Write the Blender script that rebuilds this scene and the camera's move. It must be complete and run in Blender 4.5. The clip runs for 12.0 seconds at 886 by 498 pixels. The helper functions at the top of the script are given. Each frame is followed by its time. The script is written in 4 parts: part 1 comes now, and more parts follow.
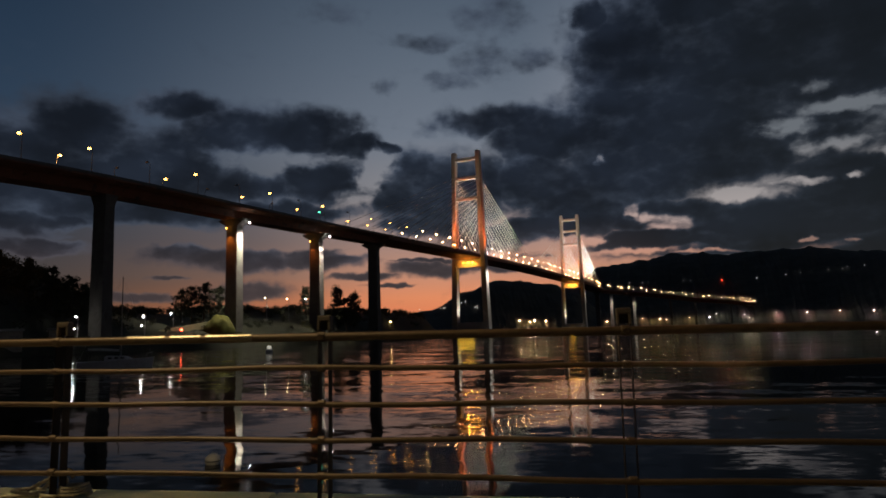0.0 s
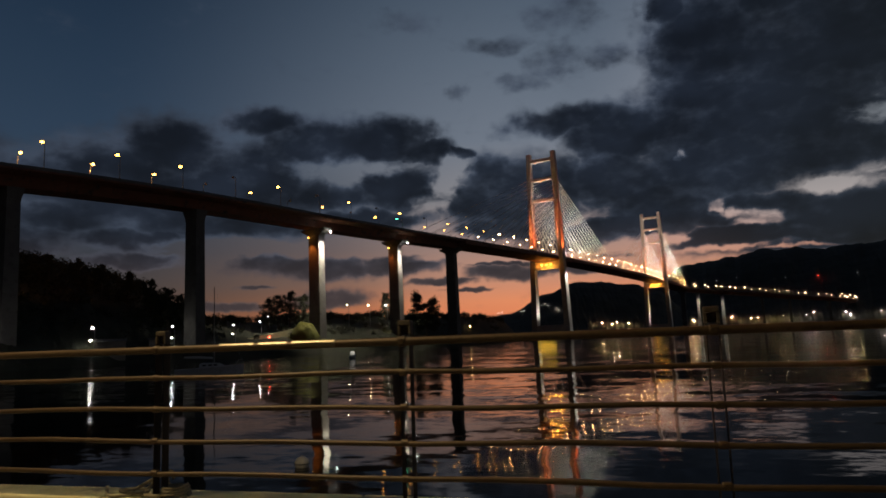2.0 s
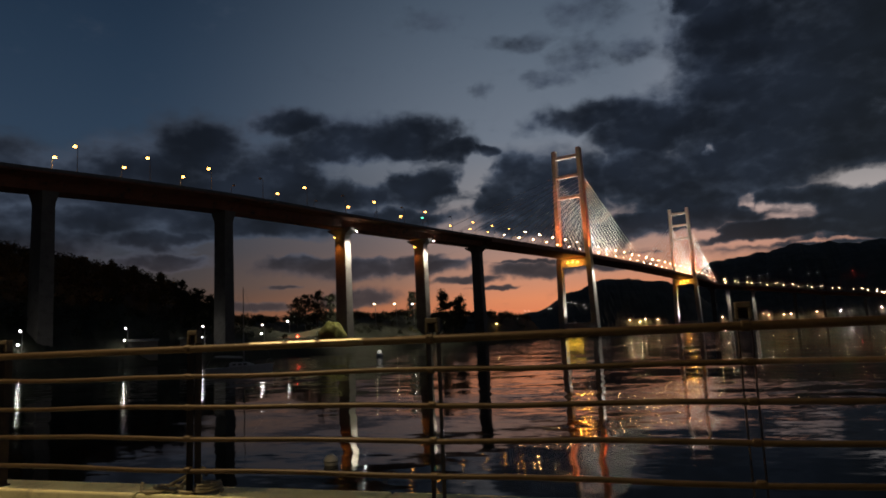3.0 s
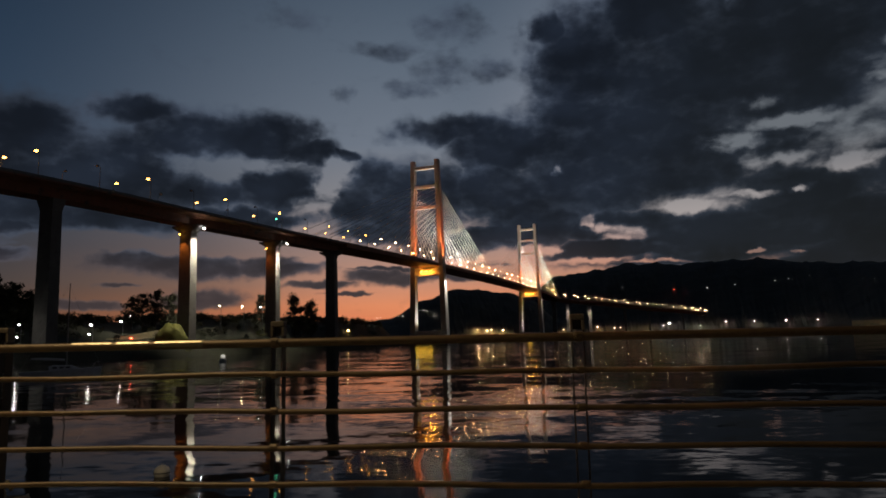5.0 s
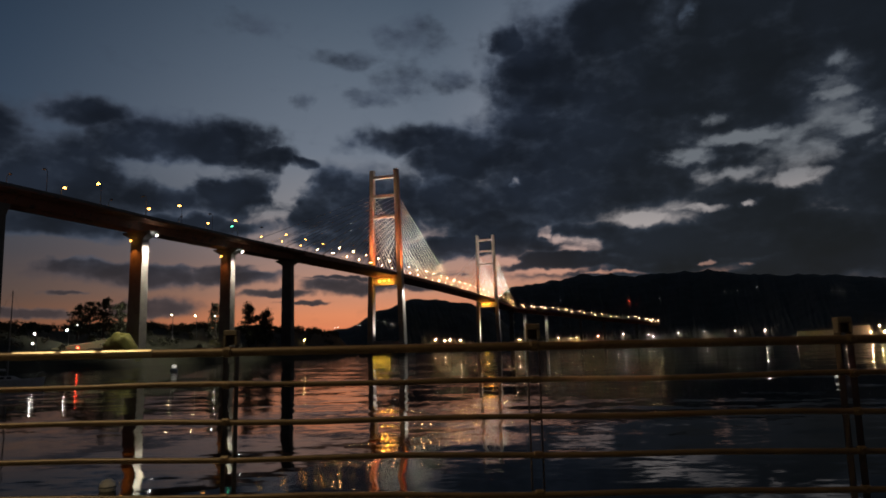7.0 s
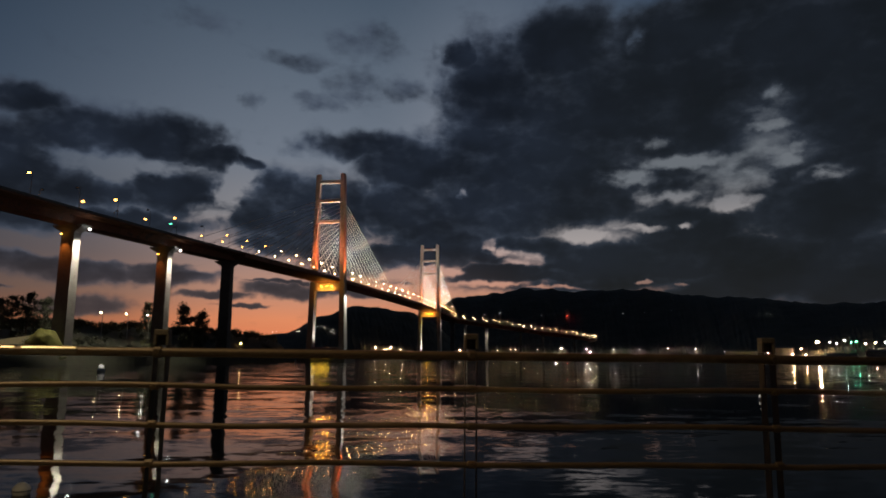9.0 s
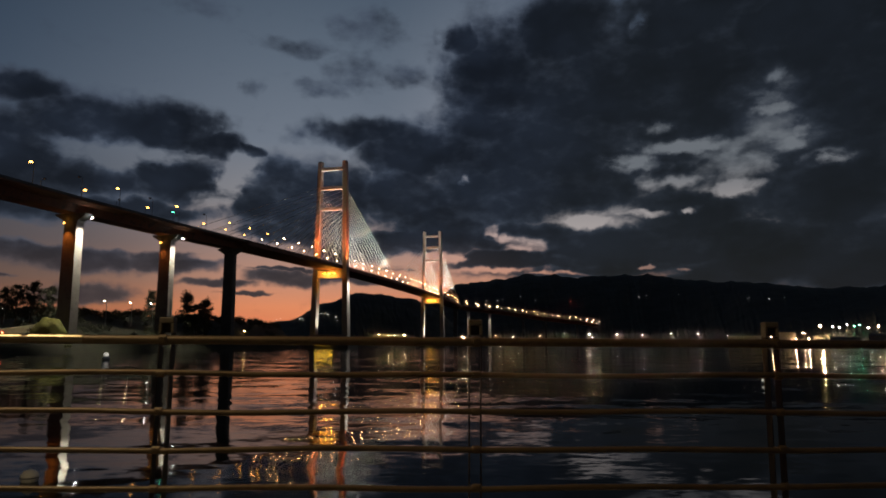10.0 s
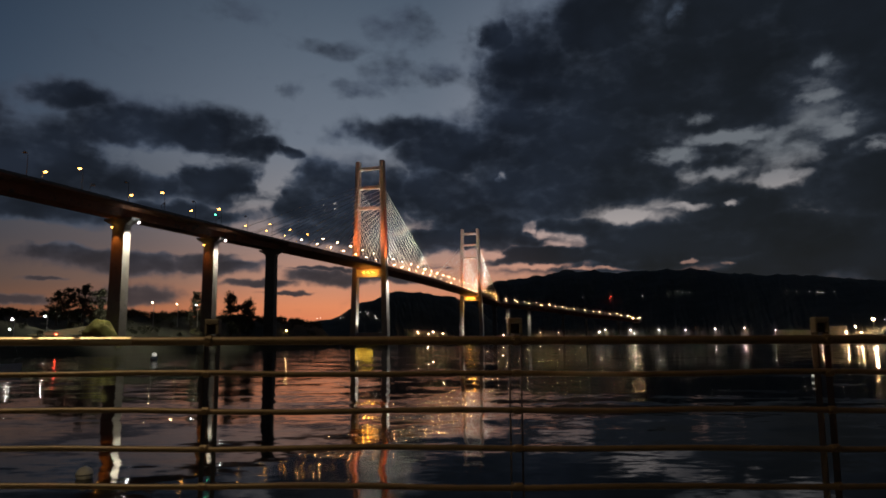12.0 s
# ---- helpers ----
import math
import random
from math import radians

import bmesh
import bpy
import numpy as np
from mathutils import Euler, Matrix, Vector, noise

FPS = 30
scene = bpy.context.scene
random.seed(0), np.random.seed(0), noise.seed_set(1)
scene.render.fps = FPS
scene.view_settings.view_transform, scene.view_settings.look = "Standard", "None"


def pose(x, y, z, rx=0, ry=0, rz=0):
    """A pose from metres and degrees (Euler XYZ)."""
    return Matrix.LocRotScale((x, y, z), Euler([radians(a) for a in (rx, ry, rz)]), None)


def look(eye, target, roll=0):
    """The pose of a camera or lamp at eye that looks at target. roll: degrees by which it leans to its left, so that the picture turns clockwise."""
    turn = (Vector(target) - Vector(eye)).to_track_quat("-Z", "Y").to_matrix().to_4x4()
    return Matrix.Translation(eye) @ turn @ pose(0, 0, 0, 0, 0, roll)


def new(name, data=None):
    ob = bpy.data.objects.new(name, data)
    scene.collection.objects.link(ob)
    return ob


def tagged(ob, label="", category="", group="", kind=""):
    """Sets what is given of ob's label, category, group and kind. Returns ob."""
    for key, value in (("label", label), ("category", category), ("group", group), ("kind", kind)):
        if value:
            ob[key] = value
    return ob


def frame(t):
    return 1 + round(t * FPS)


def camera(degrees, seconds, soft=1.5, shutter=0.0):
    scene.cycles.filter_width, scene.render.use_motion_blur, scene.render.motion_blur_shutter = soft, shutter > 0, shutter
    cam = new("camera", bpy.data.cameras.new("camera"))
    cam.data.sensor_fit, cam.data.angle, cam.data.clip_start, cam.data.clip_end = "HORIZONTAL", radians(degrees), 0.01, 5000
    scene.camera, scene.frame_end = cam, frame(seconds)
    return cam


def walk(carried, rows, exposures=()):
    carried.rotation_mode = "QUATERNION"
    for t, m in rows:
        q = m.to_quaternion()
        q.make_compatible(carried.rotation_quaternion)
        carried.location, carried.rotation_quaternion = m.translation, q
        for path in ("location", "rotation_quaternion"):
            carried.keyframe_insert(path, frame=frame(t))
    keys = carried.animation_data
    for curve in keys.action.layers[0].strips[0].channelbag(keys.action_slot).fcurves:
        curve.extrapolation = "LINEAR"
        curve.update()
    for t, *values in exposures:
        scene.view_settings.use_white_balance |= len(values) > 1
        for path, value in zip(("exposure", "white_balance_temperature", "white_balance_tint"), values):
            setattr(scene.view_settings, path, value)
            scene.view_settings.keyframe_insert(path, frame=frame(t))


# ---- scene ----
# the camera stands behind a quay railing and pans over a bay; water is z = 0
EYE = 2.85
cam = camera(67.0, 12.0, soft=1.8)
ROWS = [
    (0.0, -0.012, 0.016, 9.36, 7.28, 1.73),
    (0.5, -0.011, 0.016, 9.49, 8.19, 1.95),
    (1.0, -0.012, 0.016, 9.92, 8.92, 2.06),
    (1.5, -0.011, 0.014, 13.06, 8.01, 2.21),
    (2.0, -0.010, 0.011, 16.14, 7.87, 2.61),
    (2.5, -0.013, 0.008, 18.02, 8.06, 3.00),
    (2.7, -0.014, 0.007, 18.44, 7.94, 2.89),
    (4.3, -0.018, 0.001, 14.92, 7.36, 1.84),
    (4.5, -0.012, 0.000, 12.35, 7.63, 1.31),
    (5.0, 0.004, -0.002, 5.79, 7.90, 1.76),
    (5.5, 0.006, -0.003, 4.06, 8.00, 2.00),
    (6.0, 0.004, -0.004, 2.85, 8.16, 2.23),
    (6.5, 0.008, -0.005, 2.37, 8.47, 1.87),
    (8.3, 0.018, -0.008, 1.22, 9.28, 0.88),
    (8.5, 0.022, -0.009, 0.35, 9.97, 0.78),
    (9.0, 0.021, -0.014, -2.89, 9.34, -0.14),
    (9.5, 0.012, -0.017, -3.54, 8.47, -0.25),
    (10.0, 0.014, -0.015, -2.63, 8.19, 0.19),
    (10.5, 0.015, -0.013, -1.65, 8.01, 0.60),
    (11.0, 0.012, -0.010, -0.28, 7.98, 0.83),
    (11.5, 0.013, -0.008, 0.50, 8.10, 0.76),
    (12.0, 0.012, -0.007, 0.72, 8.01, 0.71),
]
walk(cam, [(t, pose(x, 0, EYE + z, 90 + pitch, roll, yaw)) for t, x, z, yaw, pitch, roll in ROWS])


# ---------------------------------------------------------------- node helpers
class Nodes:
    """Small wrapper to wire shader nodes."""

    def __init__(self, tree):
        self.t = tree
        tree.nodes.clear()

    def put(self, value, socket):
        if isinstance(value, bpy.types.NodeSocket):
            self.t.links.new(value, socket)
        elif value is not None:
            socket.default_value = value

    def math(self, op, a, b=None, c=None, clamp=False):
        n = self.t.nodes.new("ShaderNodeMath")
        n.operation, n.use_clamp = op, clamp
        for i, v in enumerate((a, b, c)):
            self.put(v, n.inputs[i])
        return n.outputs[0]

    def vec(self, op, a, b=None, c=None):
        n = self.t.nodes.new("ShaderNodeVectorMath")
        n.operation = op
        for i, v in enumerate((a, b, c)):
            self.put(v, n.inputs[i])
        return n.outputs["Value" if op in ("LENGTH", "DOT_PRODUCT") else "Vector"]

    def xyz(self, x=0.0, y=0.0, z=0.0):
        n = self.t.nodes.new("ShaderNodeCombineXYZ")
        for i, v in enumerate((x, y, z)):
            self.put(v, n.inputs[i])
        return n.outputs[0]

    def split(self, v):
        n = self.t.nodes.new("ShaderNodeSeparateXYZ")
        self.put(v, n.inputs[0])
        return n.outputs

    def noise(self, vector, scale, detail=4.0, rough=0.55, color=False):
        n = self.t.nodes.new("ShaderNodeTexNoise")
        self.put(vector, n.inputs["Vector"])
        n.inputs["Scale"].default_value, n.inputs["Detail"].default_value, n.inputs["Roughness"].default_value = scale, detail, rough
        return n.outputs["Color" if color else "Fac"]

    def smooth(self, v, lo, hi, a=0.0, b=1.0):
        n = self.t.nodes.new("ShaderNodeMapRange")
        n.interpolation_type = "SMOOTHSTEP"
        for i, x in enumerate((v, lo, hi, a, b)):
            self.put(x, n.inputs[i])
        return n.outputs[0]

    def ramp(self, v, stops):
        n = self.t.nodes.new("ShaderNodeValToRGB")
        e = n.color_ramp.elements
        while len(e) < len(stops):
            e.new(0.5)
        for el, (p, c) in zip(e, stops):
            el.position, el.color = p, (*c, 1)
        self.put(v, n.inputs[0])
        return n.outputs[0]

    def mix(self, fac, a, b, blend="MIX"):
        n = self.t.nodes.new("ShaderNodeMix")
        n.data_type, n.blend_type = "RGBA", blend
        self.put(fac, n.inputs[0])
        self.put((*a, 1) if isinstance(a, tuple) else a, n.inputs[6])
        self.put((*b, 1) if isinstance(b, tuple) else b, n.inputs[7])
        return n.outputs[2]


# ---------------------------------------------------------------- dusk sky
world = bpy.data.worlds.new("dusk_sky")
scene.world = world
world.use_nodes = True
N = Nodes(world.node_tree)
coord = world.node_tree.nodes.new("ShaderNodeTexCoord").outputs["Generated"]
dx, dy, dz = N.split(coord)
az = N.math("MULTIPLY", N.math("ARCTAN2", N.math("MULTIPLY", dx, -1.0), dy), 180 / math.pi)
el = N.math("MULTIPLY", N.math("ARCSINE", dz), 180 / math.pi)
# clear air: orange by the horizon under the set sun, slate blue above
clear = N.ramp(N.math("DIVIDE", el, 40.0, clamp=True), [
    (0.00, (0.52, 0.130, 0.055)), (0.08, (0.55, 0.20, 0.100)), (0.13, (0.39, 0.200, 0.138)), (0.20, (0.26, 0.180, 0.162)),
    (0.30, (0.185, 0.188, 0.208)), (0.42, (0.115, 0.143, 0.188)), (0.58, (0.080, 0.108, 0.150)), (0.75, (0.046, 0.070, 0.106)), (1.0, (0.013, 0.027, 0.050))])
side = N.math("ABSOLUTE", N.math("SUBTRACT", az, 7.0))
clear = N.mix(N.smooth(side, 0.0, 38.0), N.mix(1.0, clear, (1.35, 1.28, 1.22), "MULTIPLY"), N.mix(1.0, clear, (0.22, 0.33, 0.44), "MULTIPLY"))
clear = N.mix(N.math("MULTIPLY", N.smooth(az, 13.0, 28.0), N.math("MULTIPLY", N.smooth(el, 0.5, 5.0), N.smooth(el, 17.0, 12.0))), clear, N.mix(1.0, clear, (0.60, 0.66, 0.72), "MULTIPLY"))
bright = N.math("MULTIPLY", N.smooth(az, 4.0, -10.0), N.smooth(el, 4.0, 8.0))
clear = N.mix(bright, clear, N.mix(1.0, clear, (2.0, 1.75, 1.6), "MULTIPLY"))
pale = N.math("MULTIPLY", N.smooth(az, -3.0, -14.0), N.smooth(el, 6.5, 10.0))
clear = N.mix(N.math("MULTIPLY", pale, N.smooth(el, 27.0, 18.0)), clear, N.mix(N.smooth(el, 8.0, 15.0), (0.40, 0.355, 0.345), (0.135, 0.150, 0.170)))
# cloud banks: (azimuth, elevation, half width, half height) in degrees
BANK_WEST = [(42.5, 13.2, 5.7, 4.2), (38.2, 15.9, 5.3, 3.1), (38.1, 11.9, 7.8, 3.4), (30.7, 18.5, 4.2, 1.4), (31.7, 13.7, 7.5, 4.0), (25.5, 16.8, 6.4, 2.3), (20.6, 17.3, 4.5, 2.2),
             (21.8, 16.4, 7.2, 1.2), (16.7, 16.0, 3.1, 1.2), (13.5, 16.1, 1.7, 0.5), (25.5, 12.8, 4.3, 1.7), (19.9, 13.3, 4.3, 2.5), (18.0, 12.3, 2.6, 1.7), (33.7, 10.5, 9.4, 1.6),
             (23.7, 10.7, 8.8, 1.0), (40.9, 9.0, 5.5, 1.2)]
BANK_MID = [(11.6, 14.1, 3.4, 2.2), (13.1, 11.8, 3.6, 2.4), (8.7, 11.7, 4.7, 4.1), (10.3, 9.3, 4.7, 1.2), (5.7, 12.5, 3.5, 3.5), (3.5, 8.1, 7.0, 1.6)]
STREAKS = [(29.4, 7.0, 4.2, 1.1), (25.0, 6.5, 5.0, 1.1), (19.5, 6.7, 5.2, 1.1), (40.5, 7.5, 3.5, 0.6), (25.9, 4.0, 3.9, 0.9), (16.2, 5.0, 3.6, 0.4), (9.9, 5.6, 4.5, 0.8),
           (13.8, 4.2, 2.4, 0.2), (33.9, 3.7, 3.0, 0.5), (31.5, 5.3, 1.5, 0.2), (3.6, 5.4, 3.6, 0.4), (10.3, 6.3, 3.0, 0.2)]
PUFFS = [(18.3, 26.7, 3.5, 1.0), (10.0, 24.5, 3.6, 0.9), (3.1, 26.1, 3.0, 1.9), (5.3, 22.7, 3.6, 1.5), (8.1, 21.5, 3.0, 1.0), (0.5, 22.7, 3.0, 1.2), (5.9, 25.9, 2.1, 1.4),
         (14.3, 20.9, 1.2, 0.9)]
BANK_EAST = [(4.5, 18.0, 5.5, 1.4), (0.2, 16.2, 5.6, 2.6), (-7.4, 22.5, 5.6, 5.3), (-6.6, 17.2, 6.8, 4.4), (-12.5, 18.2, 8.7, 6.9), (-7.7, 13.0, 8.2, 4.1), (0.3, 12.7, 5.6, 3.0),
             (-17.9, 21.1, 9.8, 5.1), (-23.4, 18.3, 7.7, 3.5), (-15.2, 13.9, 7.0, 4.0), (-10.5, 9.1, 8.4, 1.8), (-2.4, 9.9, 5.5, 3.0), (-16.7, 8.0, 9.8, 2.6), (-22.6, 10.3, 6.2, 4.2),
             (-14.6, 6.5, 12.3, 1.2), (-23.0, 14.0, 5.4, 2.7), (-4.3, 25.4, 1.9, 1.5), (-7.7, 7.0, 5.7, 1.2)]
FAR_EAST = [(-35.9, 19.2, 9.2, 6.7), (-33.5, 12.2, 9.6, 5.5), (-34.9, 7.4, 9.2, 2.5), (-25.9, 20.8, 8.4, 5.0), (-25.2, 8.0, 10.9, 2.3), (-38.4, 23.3, 8.8, 4.1), (-26.2, 26.2, 10.9, 2.5)]
GAPS_WEST = [(25.5, 14.7, 2.8, 0.6), (20.8, 14.7, 1.7, 0.4), (14.1, 14.7, 1.1, 0.7), (15.3, 13.3, 0.9, 1.0), (16.9, 11.7, 1.0, 0.5), (33.6, 8.4, 3.2, 0.5), (37.6, 8.5, 2.1, 0.4),
             (23.7, 8.1, 4.5, 0.4), (17.1, 8.2, 2.2, 0.6), (15.6, 7.1, 2.6, 0.3), (24.1, 14.0, 1.6, 0.5)]
GAPS_EAST = [(-9.6, 8.5, 1.2, 0.5), (-7.2, 9.4, 0.5, 0.5), (-8.2, 9.0, 0.8, 0.35), (-15.2, 10.4, 1.3, 0.4), (-19.8, 10.7, 1.4, 0.3), (-18.5, 15.0, 1.8, 0.5), (-21.8, 13.4, 2.0, 0.5), (-23.3, 16.0, 2.7, 0.5), (-27.0, 12.3, 1.4, 0.5), (-23.4, 11.0, 0.7, 0.2), (-30.9, 15.1, 1.1, 0.5), (-33.3, 13.8, 1.3, 0.5)]
GAPS_THIN = [(-29.6, 20.1, 0.9, 0.5), (-20.2, 25.6, 0.5, 0.7), (-4.7, 14.2, 0.3, 0.3), (-28.3, 14.0, 1.5, 0.7), (-29.5, 17.9, 1.5, 0.3), (-31.8, 16.0, 0.7, 0.5), (-21.0, 17.7, 0.9, 0.4)]
GAPS_HAZE = [(-24.0, 14.6, 4.6, 1.8), (-31.0, 15.5, 2.6, 1.6), (-29.0, 19.0, 2.5, 1.2), (-17.0, 10.6, 3.5, 0.7)]
GAPS_LOW = [(-8.2, 6.2, 2.6, 0.2), (-11.5, 6.0, 2.8, 0.1), (-1.8, 7.4, 1.6, 0.4), (0.6, 7.0, 1.9, 0.6)] + [(-22.8, 6.0, 0.4, 0.1), (-19.8, 6.2, 0.3, 0.1), (-3.8, 7.3, 0.6, 0.3)]
LOW_WEST = [(46.1, 10.5, 9.8, 1.6), (50.1, 8.9, 6.2, 2.1), (41.7, 7.1, 4.9, 0.6), (38.8, 8.6, 2.5, 0.3), (48.0, 13.1, 9.4, 2.2), (53.7, 13.8, 6.4, 2.9)]
LOW_EAST = [(-29.2, 6.0, 9.8, 2.0), (-36.9, 5.2, 10.2, 2.0), (-20.8, 7.2, 7.1, 1.1), (-14.4, 7.7, 5.1, 0.7), (-25.1, 5.1, 6.7, 1.0), (-13.8, 25.7, 6.0, 3.5), (-32.7, 23.1, 8.1, 4.4), (-23.3, 25.3, 7.7, 2.6), (-7.8, 7.3, 4.8, 1.0), (1.5, 9.0, 3.4, 1.0), (1.2, 6.6, 2.5, 0.4), (-10.8, 6.1, 4.5, 0.5)]
flat = N.xyz(az, el, 0.0)
warp1 = N.vec("SUBTRACT", N.noise(flat, 0.22, 3.0, 0.5, True), (0.5, 0.5, 0.5))
warp2 = N.vec("SUBTRACT", N.noise(flat, 0.9, 3.0, 0.5, True), (0.5, 0.5, 0.5))
spot = N.vec("MULTIPLY_ADD", warp1, (3.2, 1.7, 0.0), flat)
spot = N.vec("MULTIPLY_ADD", warp2, (2.0, 0.75, 0.0), spot)
total, open_air = None, None
for bank, weight in ((BANK_WEST, 1.02), (STREAKS, 0.95), (BANK_MID, 0.95), (PUFFS, 0.44), (BANK_EAST, 1.0), (FAR_EAST, 1.0), (LOW_WEST, 0.9), (LOW_EAST, 1.1)):
    for a, e, w, h in bank:
        off = N.vec("MULTIPLY_ADD", spot, (1 / w, 1 / h, 0.0), (-a / w, -e / h, 0.0))
        lump = N.smooth(N.vec("LENGTH", off), 0.35, 1.4, weight, 0.0)
        total = lump if total is None else N.math("MAXIMUM", total, lump)
for bank, weight in ((GAPS_WEST, 0.8), (GAPS_EAST, 0.92), (GAPS_THIN, 0.55), (GAPS_HAZE, 0.34), (GAPS_LOW, 1.0)):
    for a, e, w, h in bank:
        off = N.vec("MULTIPLY_ADD", spot, (1 / w, 1 / h, 0.0), (-a / w, -e / h, 0.0))
        lump = N.smooth(N.vec("LENGTH", off), 0.0, 2.3, weight, 0.0)
        open_air = lump if open_air is None else N.math("MAXIMUM", open_air, lump)
grain = N.noise(N.vec("MULTIPLY", flat, (0.6, 1.0, 1.0)), 0.42, 5.0, 0.50)
fine = N.noise(N.vec("MULTIPLY", flat, (0.6, 1.0, 1.0)), 1.5, 3.0, 0.5)
wisps = N.noise(N.vec("MULTIPLY", spot, (0.45, 1.0, 1.0)), 0.9, 4.0, 0.5)
total = N.math("SUBTRACT", total, N.math("MULTIPLY", open_air, N.smooth(wisps, 0.30, 0.62, 0.55, 1.25)))
cover = N.math("MULTIPLY_ADD", N.math("SUBTRACT", grain, 0.5), 0.85, total)
cover = N.math("MULTIPLY_ADD", N.math("SUBTRACT", fine, 0.5), 0.42, cover)
mask = N.smooth(cover, 0.04, 0.74)
thick = N.smooth(cover, 0.40, 1.05)
low_warm = N.math("MULTIPLY", N.smooth(el, 10.0, 3.0), N.smooth(az, -14.0, -2.0))
cloud = N.mix(thick, (0.036, 0.047, 0.070), (0.0076, 0.0110, 0.0188))
body = N.smooth(N.noise(N.vec("MULTIPLY", flat, (0.7, 1.0, 1.0)), 0.20, 3.0, 0.5), 0.3, 0.7, 0.65, 1.7)
cloud = N.mix(1.0, cloud, N.xyz(body, body, body), "MULTIPLY")
cloud = N.mix(low_warm, cloud, N.mix(thick, (0.10, 0.070, 0.068), (0.045, 0.035, 0.040)))
cloud = N.mix(N.math("MULTIPLY", N.smooth(az, -3.0, -22.0), 0.62), cloud, (0.0075, 0.0095, 0.0110))
sky = N.mix(mask, clear, cloud)
dusk = N.math("MULTIPLY", N.smooth(side, 45.0, 120.0, 1.0, 0.22), N.smooth(el, 32.0, 65.0, 1.0, 0.45))  # the sky opposite the sunset is darker
sky = N.mix(1.0, sky, N.xyz(dusk, dusk, dusk), "MULTIPLY")
air = world.node_tree.nodes.new("ShaderNodeTexSky")
air.sky_type, air.sun_disc, air.sun_elevation, air.sun_rotation = "NISHITA", False, radians(-3.0), radians(-10.0)
sky = N.mix(0.02, sky, air.outputs[0], "ADD")
sky = N.mix(N.smooth(el, -0.5, -3.0), sky, (0.004, 0.004, 0.005))
back = world.node_tree.nodes.new("ShaderNodeBackground")
N.put(sky, back.inputs[0])
back.inputs[1].default_value = 1.0
world.node_tree.links.new(back.outputs[0], world.node_tree.nodes.new("ShaderNodeOutputWorld").inputs[0])

# ---------------------------------------------------------------- bridge geometry in plan
P1 = Vector((-71.8, 593.7, 0))  # near pylon
P2 = Vector((29.3, 969.6, 0))  # far pylon
SPAN = (P2 - P1).length
U = (P2 - P1).normalized()  # along the deck, away from the viewer
CROSS = Vector((U.y, -U.x, 0))  # to the deck's east side
AXIS = math.degrees(math.atan2(U.y, U.x)) - 90
# stations along the deck (0 at the near pylon) and the road's height there
GRADE = [(-640, 47), (-540, 56.8), (-458, 61.2), (-421, 63.2), (-373, 65.0), (-302, 66.0), (-221, 67.6), (-115, 70.2), (0, 72.3), (195, 74.0), (389, 73.4), (560, 69.0)]
# beyond the far side span the road swings east and sinks to the hill: (x, y, z)
CURVE = [(73.5, 1133.8, 69.0), (112, 1192, 67.0), (158, 1240, 64.5), (218, 1311, 61), (274, 1370, 56.5), (353, 1425, 51), (410, 1520, 49), (450, 1640, 50.5), (490, 1780, 54), (532, 1960, 58)]


def road(s):
    """Centre of the road at station s."""
    i = 0
    while i < len(GRADE) - 2 and GRADE[i + 1][0] < s:
        i += 1
    knots = [GRADE[max(0, i - 1)], GRADE[i], GRADE[i + 1], GRADE[min(len(GRADE) - 1, i + 2)]]
    (s0, z0), (s1, z1), (s2, z2), (s3, z3) = knots
    k = (s - s1) / (s2 - s1)
    m1, m2 = (z2 - z0) / (s2 - s0) * (s2 - s1), (z3 - z1) / (s3 - s1) * (s2 - s1)
    z = (2 * k**3 - 3 * k**2 + 1) * z1 + (k**3 - 2 * k**2 + k) * m1 + (3 * k**2 - 2 * k**3) * z2 + (k**3 - k**2) * m2
    return P1 + U * s + Vector((0, 0, z))


def spotlight(name, eye, target, color, power, angle, blend=0.6, size=0.4):
    d = bpy.data.lights.new(name, "SPOT")
    d.color, d.energy, d.spot_size, d.spot_blend, d.shadow_soft_size = color, power, radians(angle), blend, size
    ob = new(name, d)
    ob.matrix_world = look(eye, target)
    return ob


